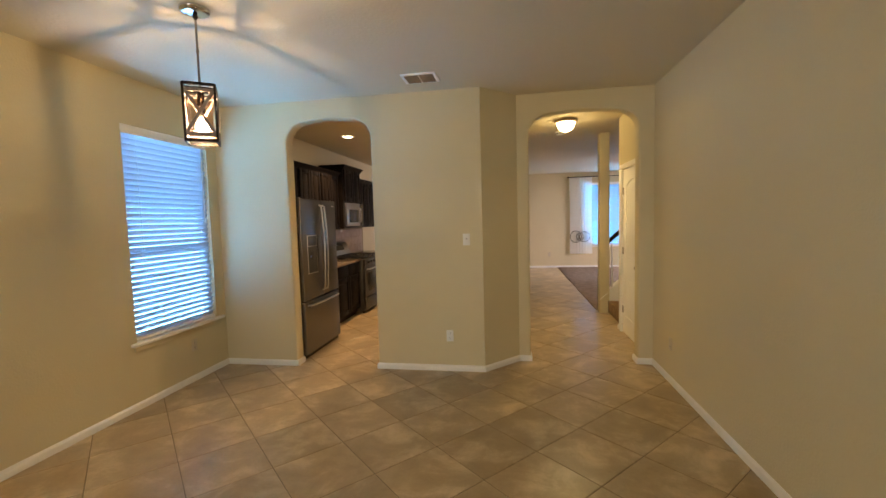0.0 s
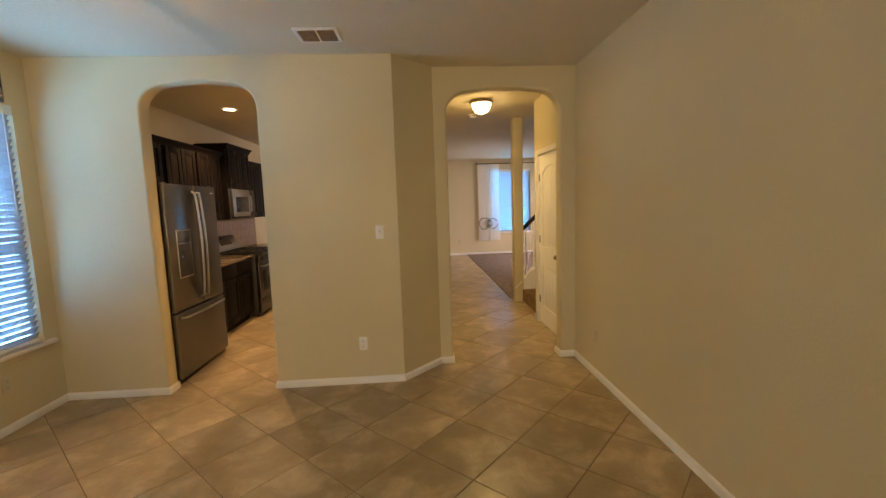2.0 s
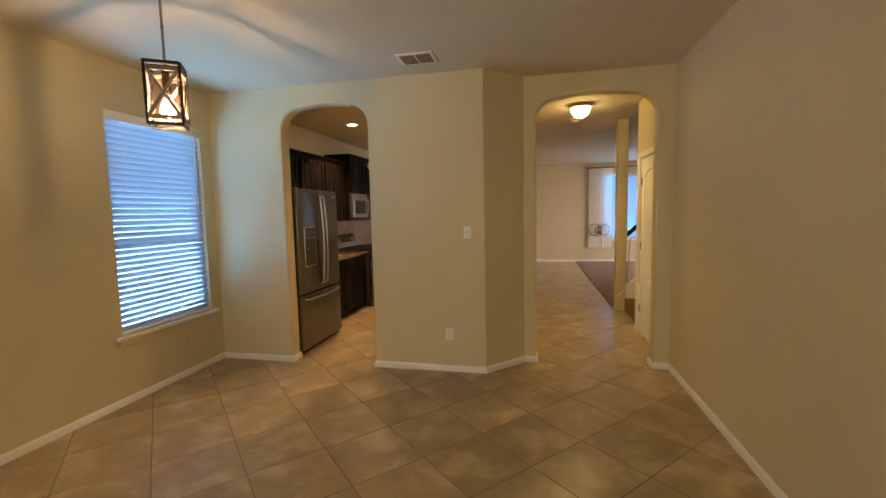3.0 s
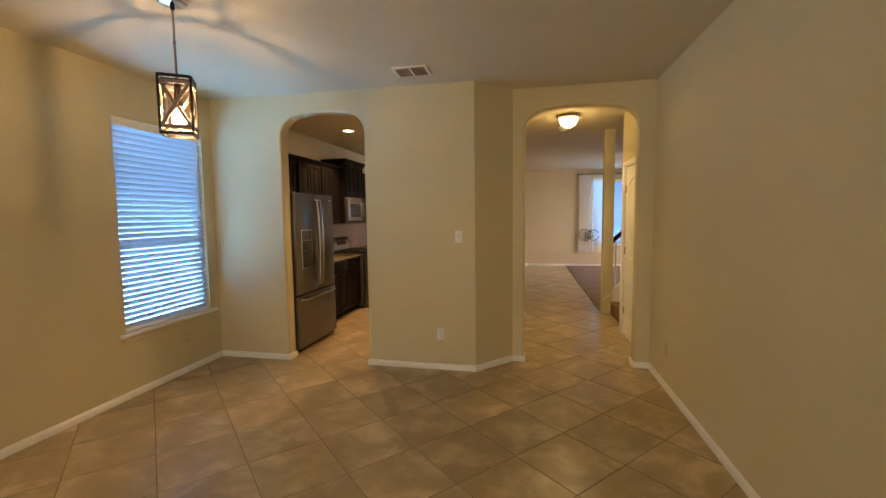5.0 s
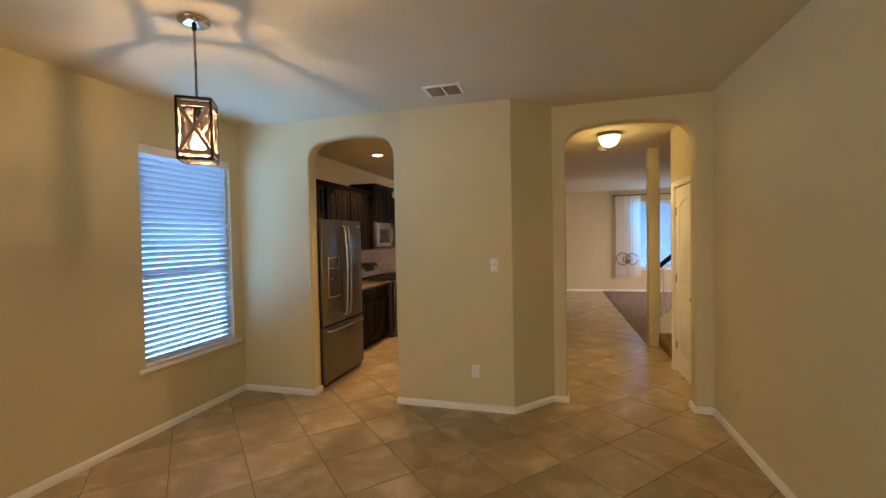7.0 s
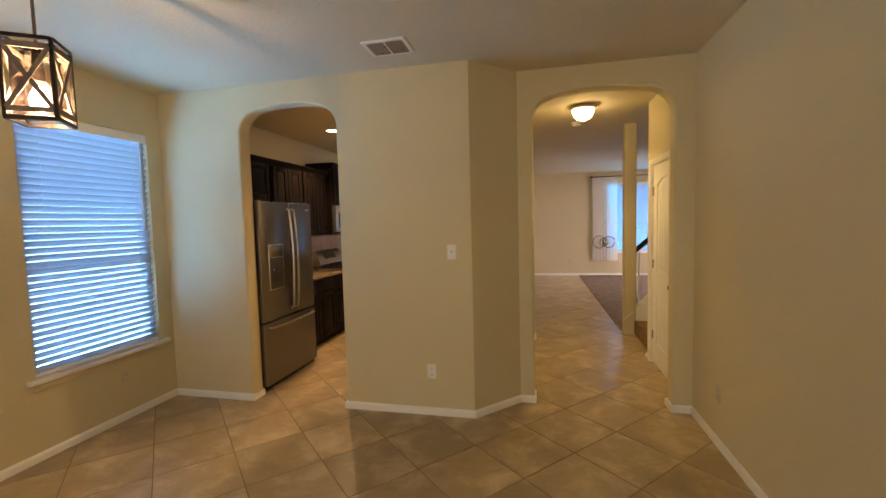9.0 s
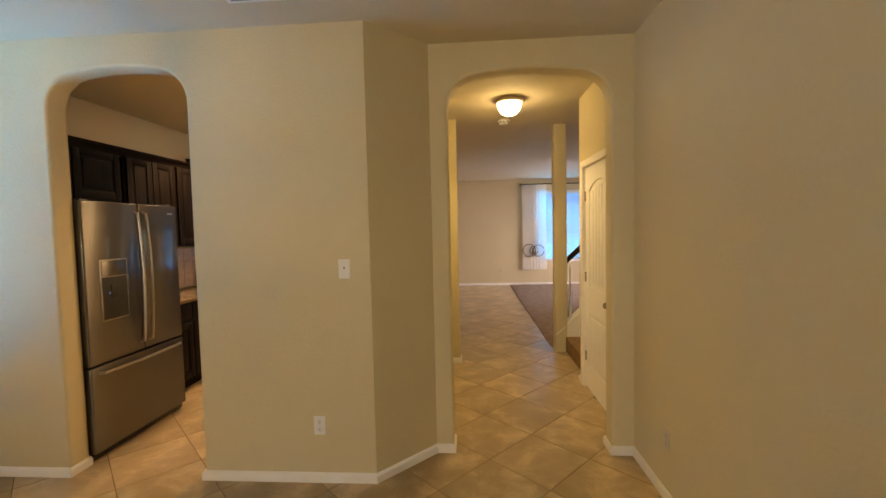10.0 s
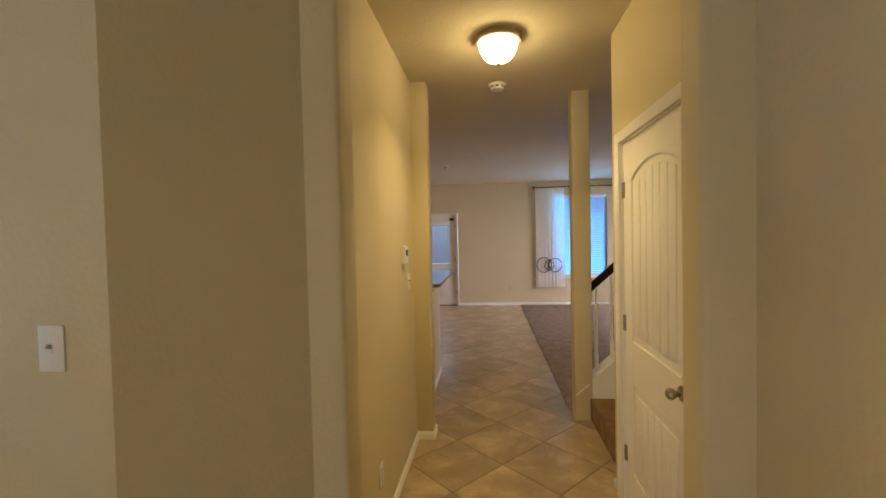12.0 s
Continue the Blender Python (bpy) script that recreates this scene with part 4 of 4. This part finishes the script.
def fridge():
    t = thing("refrigerator", "stainless french-door refrigerator with a water dispenser", "refrigerator", (-2.5, (F0 + F1) / 2, 0))
    o = t.location

    def box(x0, x1, y0, y1, z0, z1, bv=0.0, seg=2):
        return bm_box(x0 - o.x, x1 - o.x, y0 - o.y, y1 - o.y, z0, z1, bv, seg)

    part("cabinet_body", box(-2.86, FX - 0.085, F0 + 0.008, F1 - 0.008, 0.02, FT - 0.015, 0.004), SIDE, t, "dark grey painted sides")
    part("toe_grille", box(FX - 0.10, FX - 0.03, F0 + 0.01, F1 - 0.01, 0.012, 0.055, 0.004), BLACK, t)
    mid = (F0 + F1) / 2 + 0.03
    left = part("door", box(FX - 0.078, FX, F0, mid - 0.003, 0.655, FT, 0.012, 4), STEEL, t)
    right = part("door", box(FX - 0.078, FX, mid + 0.003, F1, 0.655, FT, 0.012, 4), STEEL, t)
    drawer = part("freezer_drawer", box(FX - 0.078, FX, F0, F1, 0.060, 0.643, 0.012, 4), STEEL, t)
    for y, d in ((mid - 0.040, left), (mid + 0.040, right)):
        path = [(FX - o.x - 0.002, y - o.y, 1.712), (FX - o.x + 0.028, y - o.y, 1.700)]
        for i in range(1, 14):
            s = i / 14
            path.append((FX - o.x + 0.032 + 0.022 * math.sin(math.pi * s), y - o.y, 1.695 - s * 0.965))
        path += [(FX - o.x + 0.028, y - o.y, 0.728), (FX - o.x - 0.002, y - o.y, 0.715)]
        arched_handle("door_handle", path, 0.010, d, "curved steel bar handle")
    path = [(FX - o.x - 0.002, F0 + 0.07 - o.y, 0.600), (FX - o.x + 0.03, F0 + 0.075 - o.y, 0.600)]
    for i in range(1, 14):
        s = i / 14
        path.append((FX - o.x + 0.034 + 0.018 * math.sin(math.pi * s), F0 + 0.08 + s * (F1 - F0 - 0.16) - o.y, 0.600))
    path += [(FX - o.x + 0.03, F1 - 0.075 - o.y, 0.600), (FX - o.x - 0.002, F1 - 0.07 - o.y, 0.600)]
    arched_handle("drawer_handle", path, 0.011, drawer, "curved steel bar handle")
    # dispenser
    y0, y1 = F0 + 0.112, F0 + 0.340
    part("dispenser_frame", box(FX - 0.004, FX + 0.004, y0, y1, 0.941, 1.371, 0.003), STEELTRIM, left)
    part("dispenser_panel", box(FX + 0.0035, FX + 0.0065, y0 + 0.010, y1 - 0.010, 1.252, 1.361, 0.002), STEEL, left)
    # no hollow is cut; the recess shade is this dark plate
    part("dispenser_recess", box(FX + 0.0035, FX + 0.0055, y0 + 0.010, y1 - 0.010, 0.951, 1.247, 0.001), DARKHOLE, left, "flat black plate standing for the shaded dispenser recess")
    part("dispenser_paddle", box(FX + 0.005, FX + 0.012, y0 + 0.075, y1 - 0.075, 1.10, 1.19, 0.004), DARKHOLE, left)
    part("dispenser_light", box(FX + 0.0055, FX + 0.0065, y0 + 0.06, y1 - 0.11, 1.125, 1.142), LED, left, "faint blue display")
    part("badge", box(FX - 0.001, FX + 0.0018, F1 - 0.11, F1 - 0.05, FT - 0.075, FT - 0.060), STEELTRIM, right)
    for y in (F0 + 0.06, F1 - 0.06):
        part("hinge_cap", box(FX - 0.12, FX - 0.03, y - 0.03, y + 0.03, FT - 0.013, FT + 0.012, 0.004), SIDE, t)


fridge()


def shaker(bm_parent, y0, y1, z0, z1, x):
    """A raised-frame cabinet door on the plane x facing the room: frame members round a recessed panel."""
    d = part("door", bm_box(x, x + 0.012, y0, y1, z0, z1, 0.002, 1), ESPRESSO, bm_parent)
    f = min(0.062, (y1 - y0) * 0.28, (z1 - z0) * 0.28)
    for b in ((y0, y0 + f, z0, z1), (y1 - f, y1, z0, z1), (y0 + f, y1 - f, z0, z0 + f), (y0 + f, y1 - f, z1 - f, z1)):
        part("frame_member", bm_box(x + 0.0115, x + 0.021, b[0], b[1], b[2], b[3], 0.003, 2), ESPRESSO, d)
    g = f + 0.022
    if y1 - y0 > 2.6 * g and z1 - z0 > 2.6 * g:
        part("raised_panel", bm_box(x + 0.0115, x + 0.018, y0 + g, y1 - g, z0 + g, z1 - g, 0.006, 2), ESPRESSO, d)
    return d


def cabinet(name, label, y0, y1, z0, z1, front, doors, toe=0.0, drawer=0.0, group=""):
    t = thing(name, label, "cabinet", (0, 0, 0), group)
    part("body", bm_box(XW + 0.002, front, y0 + 0.001, y1 - 0.001, z0 + toe, z1, 0.002, 1), ESPRESSO, t)
    if toe:
        part("toe_kick", bm_box(XW + 0.002, front - 0.07, y0 + 0.002, y1 - 0.002, 0.0, toe, 0.0), ESPRESSO, t)
    w = (y1 - y0 - 0.03) / doors
    for k in range(doors):
        a = y0 + 0.015 + k * w
        top = z1 - 0.02
        if drawer:
            part("drawer_front", bm_box(front, front + 0.019, a + 0.006, a + w - 0.006, z1 - drawer, z1 - 0.02, 0.004, 2), ESPRESSO, t)
            top = z1 - drawer - 0.022
        shaker(t, a + 0.006, a + w - 0.006, z0 + toe + 0.02, top, front)
    return t


def crown(parent, y0, y1, front, z):
    """A crown moulding along a cabinet top, with a return down its near side."""
    prof = [(0.0, -0.03), (0.008, -0.03), (0.014, -0.012), (0.030, 0.014), (0.044, 0.026), (0.048, 0.042), (0.0, 0.042)]
    bm = bmesh.new()
    rings = []
    for (x, y, nx, ny) in ((XW + 0.003, y0, 0, -1), (front, y0, 1, -1), (front, y1, 1, 1), (XW + 0.003, y1, 0, 1)):
        rings.append([bm.verts.new((x + nx * a, y + ny * a, z + b)) for a, b in prof])
    for a, b in zip(rings, rings[1:]):
        for k in range(len(prof)):
            bm.faces.new((a[k], b[k], b[(k + 1) % len(prof)], a[(k + 1) % len(prof)]))
    bm.faces.new(rings[0])
    bm.faces.new(rings[-1])
    bmesh.ops.recalc_face_normals(bm, faces=bm.faces)
    return part("crown_moulding", bm, ESPRESSO, parent)


UP, MWX, BX = -2.600, -2.530, -2.315
R0, R1 = 6.52, 7.275
UG = "wall cabinets in the kitchen"
a = cabinet("wall_cabinet", "dark espresso wooden wall cabinet above the refrigerator", 4.245, 5.175, 1.82, 2.27, UP, 2, group=UG)
crown(a, 4.247, 5.173, UP + 0.012, 2.262)
for y0, y1 in ((5.205, 5.845), (5.845, R0 - 0.055)):
    b = cabinet("wall_cabinet", "tall dark espresso two-door wall cabinet above the worktop", y0, y1, 1.40, 2.27, UP, 2, group=UG)
    crown(b, y0 + 0.002, y1 - 0.002, UP + 0.012, 2.262)
c = cabinet("wall_cabinet", "raised dark espresso cabinet above the microwave oven", R0, R1, 1.828, 2.395, MWX, 2, group=UG)
crown(c, R0 + 0.001, R1 - 0.001, MWX + 0.012, 2.392)
part("end_panel", bm_box(XW + 0.002, MWX, R0 - 0.018, R0, 1.40, 2.36, 0.001, 1), ESPRESSO, c)
d = cabinet("wall_cabinet", "dark espresso wall cabinet past the range", R1 + 0.055, 8.35, 1.40, 2.25, UP, 3, group=UG)
crown(d, R1 + 0.057, 8.348, UP + 0.012, 2.242)
cabinet("base_cabinet", "dark espresso base cabinet between refrigerator and range", 5.125, R0 - 0.008, 0.0, 0.865, BX, 3, 0.10, 0.17, "base cabinets in the kitchen")
cabinet("base_cabinet", "dark espresso base cabinet past the range", R1 + 0.008, 8.35, 0.0, 0.865, BX, 3, 0.10, 0.17, "base cabinets in the kitchen")
t = thing("worktop", "brown speckled granite worktop beside the range", "worktop")
part("slab", bm_box(XW + 0.002, BX + 0.045, 5.125, R0 - 0.006, 0.866, 0.902, 0.007, 3), GRANITE, t)
t = thing("worktop", "brown speckled granite worktop past the range", "worktop")
part("slab", bm_box(XW + 0.002, BX + 0.045, R1 + 0.006, 8.36, 0.866, 0.902, 0.007, 3), GRANITE, t)


def range_cooker():
    t = thing("gas_range", "stainless gas range with black grates and oven window", "range", (-2.55, (R0 + R1) / 2, 0))
    o = t.location
    fx = -2.205

    def box(x0, x1, y0, y1, z0, z1, bv=0.0, seg=2):
        return bm_box(x0 - o.x, x1 - o.x, y0 - o.y, y1 - o.y, z0, z1, bv, seg)

    part("body", box(-2.88, fx - 0.045, R0 + 0.004, R1 - 0.004, 0.03, 0.895, 0.003), SIDE, t, "black enamel sides")
    part("cooktop", box(-2.86, fx - 0.01, R0 + 0.004, R1 - 0.004, 0.895, 0.914, 0.005), BLACK, t, "black enamel cooktop")
    part("control_panel", box(fx - 0.045, fx + 0.012, R0 + 0.004, R1 - 0.004, 0.785, 0.894, 0.010, 3), STEEL, t)
    for k in range(5):
        y = R0 + 0.10 + k * (R1 - R0 - 0.20) / 4
        kb = part("control_knob", bm_turned([(0.022, 0), (0.022, 0.010), (0.017, 0.030), (0.012, 0.034), (0, 0.034)], 18), BLACK, t)
        kb.location = (fx + 0.011 - o.x, y - o.y, 0.84)
        kb.rotation_euler = (0, radians(90), 0)
    door = part("oven_door", box(fx - 0.044, fx, R0 + 0.008, R1 - 0.008, 0.265, 0.780, 0.006), STEEL, t)
    part("oven_window", box(fx - 0.001, fx + 0.003, R0 + 0.13, R1 - 0.13, 0.35, 0.66, 0.002), BLACK, door, "dark oven glass")
    path = [(fx - o.x, R0 + 0.06 - o.y, 0.725), (fx + 0.045 - o.x, R0 + 0.065 - o.y, 0.725), (fx + 0.045 - o.x, R1 - 0.065 - o.y, 0.725), (fx - o.x, R1 - 0.06 - o.y, 0.725)]
    part("door_handle", bm_tube(path, 0.012, 10), STEELTRIM, door)
    part("storage_drawer", box(fx - 0.044, fx - 0.003, R0 + 0.008, R1 - 0.008, 0.055, 0.255, 0.005), STEEL, t)
    for y in (R0 + 0.05, R1 - 0.05):
        for x in (-2.82, fx - 0.08):
            part("foot", bm_rod((x - o.x, y - o.y, 0), (x - o.x, y - o.y, 0.031), 0.018, 12), BLACK, t)
    guard = part("backguard", bm_prism([(-2.895 - o.x, 0.914), (-2.765 - o.x, 0.914), (-2.765 - o.x, 0.985), (-2.835 - o.x, 1.135), (-2.855 - o.x, 1.15), (-2.895 - o.x, 1.15)], R0 + 0.006 - o.y, R1 - 0.006 - o.y, "y"), STEELTRIM, t)
    part("display", bm_beam((-2.799 - o.x, R0 + 0.20 - o.y, 1.062), (-2.799 - o.x, R1 - 0.20 - o.y, 1.062), 0.005, 0.085, (-0.07, 0, 0.15), 0.001), BLACK, guard, "dark sloping display")
    for j, yy in enumerate((R0 + 0.135, (R0 + R1) / 2, R1 - 0.135)):
        g = part("grate", box(-2.76, fx - 0.03, yy - 0.118, yy - 0.104, 0.922, 0.944, 0.003, 1), IRON, t)
        part("grate_bar", box(-2.76, fx - 0.03, yy + 0.104, yy + 0.118, 0.922, 0.944, 0.003, 1), IRON, g)
        for x in (-2.76, -2.62, -2.48, -2.34, fx - 0.044):
            part("grate_bar", box(x, x + 0.012, yy - 0.103, yy + 0.103, 0.928, 0.943, 0.002, 1), IRON, g)
        for x in (-2.755, fx - 0.043):
            part("grate_foot", box(x, x + 0.010, yy - 0.117, yy - 0.107, 0.9135, 0.923), IRON, g)
        for x in (-2.64, -2.40):
            bn = part("burner", bm_turned([(0.045, 0.0), (0.045, 0.006), (0.032, 0.008), (0.032, 0.014), (0, 0.015)], 20), IRON, t)
            bn.location = (x - o.x, yy - o.y, 0.9135)


range_cooker()


def microwave():
    t = thing("microwave_oven", "stainless over-range microwave oven with a dark window", "microwave", (0, 0, 0))
    f = MWX + 0.020
    part("body", bm_box(XW + 0.004, f, R0 + 0.004, R1 - 0.004, 1.412, 1.825, 0.004), SIDE, t, "black painted case")
    door = part("door", bm_box(f, f + 0.032, R0 + 0.004, R1 - 0.175, 1.438, 1.822, 0.006, 3), STEELTRIM, t)
    part("window", bm_box(f + 0.031, f + 0.034, R0 + 0.095, R1 - 0.235, 1.500, 1.715, 0.002), BLACK, door, "dark glass window")
    path = [(f + 0.03, R1 - 0.215, 1.755), (f + 0.062, R1 - 0.215, 1.735), (f + 0.068, R1 - 0.215, 1.62), (f + 0.062, R1 - 0.215, 1.505), (f + 0.03, R1 - 0.215, 1.485)]
    part("door_handle", bm_tube(path, 0.011, 10), STEELTRIM, door)
    panel = part("control_panel", bm_box(f, f + 0.030, R1 - 0.173, R1 - 0.004, 1.438, 1.822, 0.005, 2), STEEL, t)
    part("keypad", bm_box(f + 0.029, f + 0.032, R1 - 0.150, R1 - 0.028, 1.46, 1.70, 0.002), BLACK, panel)
    part("display", bm_box(f + 0.029, f + 0.032, R1 - 0.150, R1 - 0.028, 1.72, 1.775, 0.002), BLACK, panel)
    part("vent_grille", bm_box(f, f + 0.024, R0 + 0.004, R1 - 0.004, 1.414, 1.436, 0.003), BLACK, t)


microwave()
bs = structure("backsplash", bm_box(XW + 0.0005, XW + 0.006, 5.125, 8.36, 0.903, 1.398), GROUT, "grouted backsplash of small travertine tiles", "backsplash")
bm = bmesh.new()
bmesh.ops.create_cube(bm, size=1)
for v in bm.verts:
    s = 0.95 if v.co.x > 0 else 1.0
    v.co = Vector((v.co.x * 0.005, v.co.y * 0.148 * s, v.co.z * 0.148 * s))
sm = mesh_of("backsplash_tile", bm, SPLASH, False)
for j in range(3):
    for i in range(21):
        z = 0.985 + j * 0.152
        s = new("tile", sm)
        s.parent = bs
        s.location = (XW + 0.0085, 5.125 + 0.08 + i * 0.152, z)

# ---- floor tiles ----
TP, TA, TX, TY = 0.462, radians(46.7), -0.273, 0.0906
bm = bmesh.new()
h = TP / 2 - 0.003
ring = []
for s, z in ((h, -0.008), (h, -0.0016), (h - 0.0022, 0.0)):
    ring.append([bm.verts.new((sx * s, sy * s, z)) for sx, sy in ((-1, -1), (1, -1), (1, 1), (-1, 1))])
for p, q in zip(ring, ring[1:]):
    for i in range(4):
        bm.faces.new((p[i], p[(i + 1) % 4], q[(i + 1) % 4], q[i]))
bm.faces.new(ring[-1])
tile_mesh = mesh_of("floor_tile", bm, TILE, False)
floor = bpy.data.objects["floor"]
ux, uy = Vector((math.cos(TA), math.sin(TA), 0)), Vector((-math.sin(TA), math.cos(TA), 0))
spots = []
for i in range(-30, 40):
    for j in range(-30, 40):
        p = Vector((TX, TY, 0)) + ux * TP * (i + 0.5) + uy * TP * (j + 0.5)
        if XW - 0.2 < p.x < XE2 and YS - 0.2 < p.y < YF + 0.2 and not (p.x > 1.75 and (p.y > 6.9 or p.y < 5.9)):
            spots.append(p)
EDGES = ((Vector((XW - 0.06, 0, 0)), Vector((-1, 0, 0))), (Vector((0, YS - 0.06, 0)), Vector((0, -1, 0))), (Vector((0, YF + 0.06, 0)), Vector((0, 1, 0))))


def trimmed(bm, m):
    """Cut tiles off under the outer walls; m takes the mesh into the room."""
    back = m.inverted()
    for at, out in EDGES:
        bmesh.ops.bisect_plane(bm, geom=bm.verts[:] + bm.edges[:] + bm.faces[:], plane_co=back @ at, plane_no=back.to_3x3() @ out, clear_outer=True)
    return bm


near = sorted(spots, key=lambda p: (p - Vector((-0.1, 4.4, 0))).length)
rnd = random.Random(3)
for p in near[:300]:
    m = Matrix.Translation(p + Vector((0, 0, rnd.uniform(-0.0006, 0.0)))) @ pose(0, 0, 0, 0, 0, math.degrees(TA))
    me = tile_mesh
    if any((p - at).dot(out) > -0.33 for at, out in EDGES):
        cut = bmesh.new()
        cut.from_mesh(tile_mesh)
        trimmed(cut, m)
        if not cut.faces:
            continue
        me = mesh_of("cut_floor_tile", cut, TILE, False)
    s = new("tile", me)
    s.parent = floor
    s.matrix_local = m
bm = bmesh.new()
for p in near[300:]:
    m = Matrix.Translation(p) @ pose(0, 0, 0, 0, 0, math.degrees(TA))
    rs = [[bm.verts.new(m @ Vector((sx * s, sy * s, z))) for sx, sy in ((-1, -1), (1, -1), (1, 1), (-1, 1))] for s, z in ((h, -0.008), (h, -0.0016), (h - 0.0022, 0.0))]
    for a, b in zip(rs, rs[1:]):
        for i in range(4):
            bm.faces.new((a[i], a[(i + 1) % 4], b[(i + 1) % 4], b[i]))
    bm.faces.new(rs[-1])
rest = part("far_tiles", trimmed(bm, Matrix.Identity(4)), TILE, floor)
rest["kind"] = "stuff"
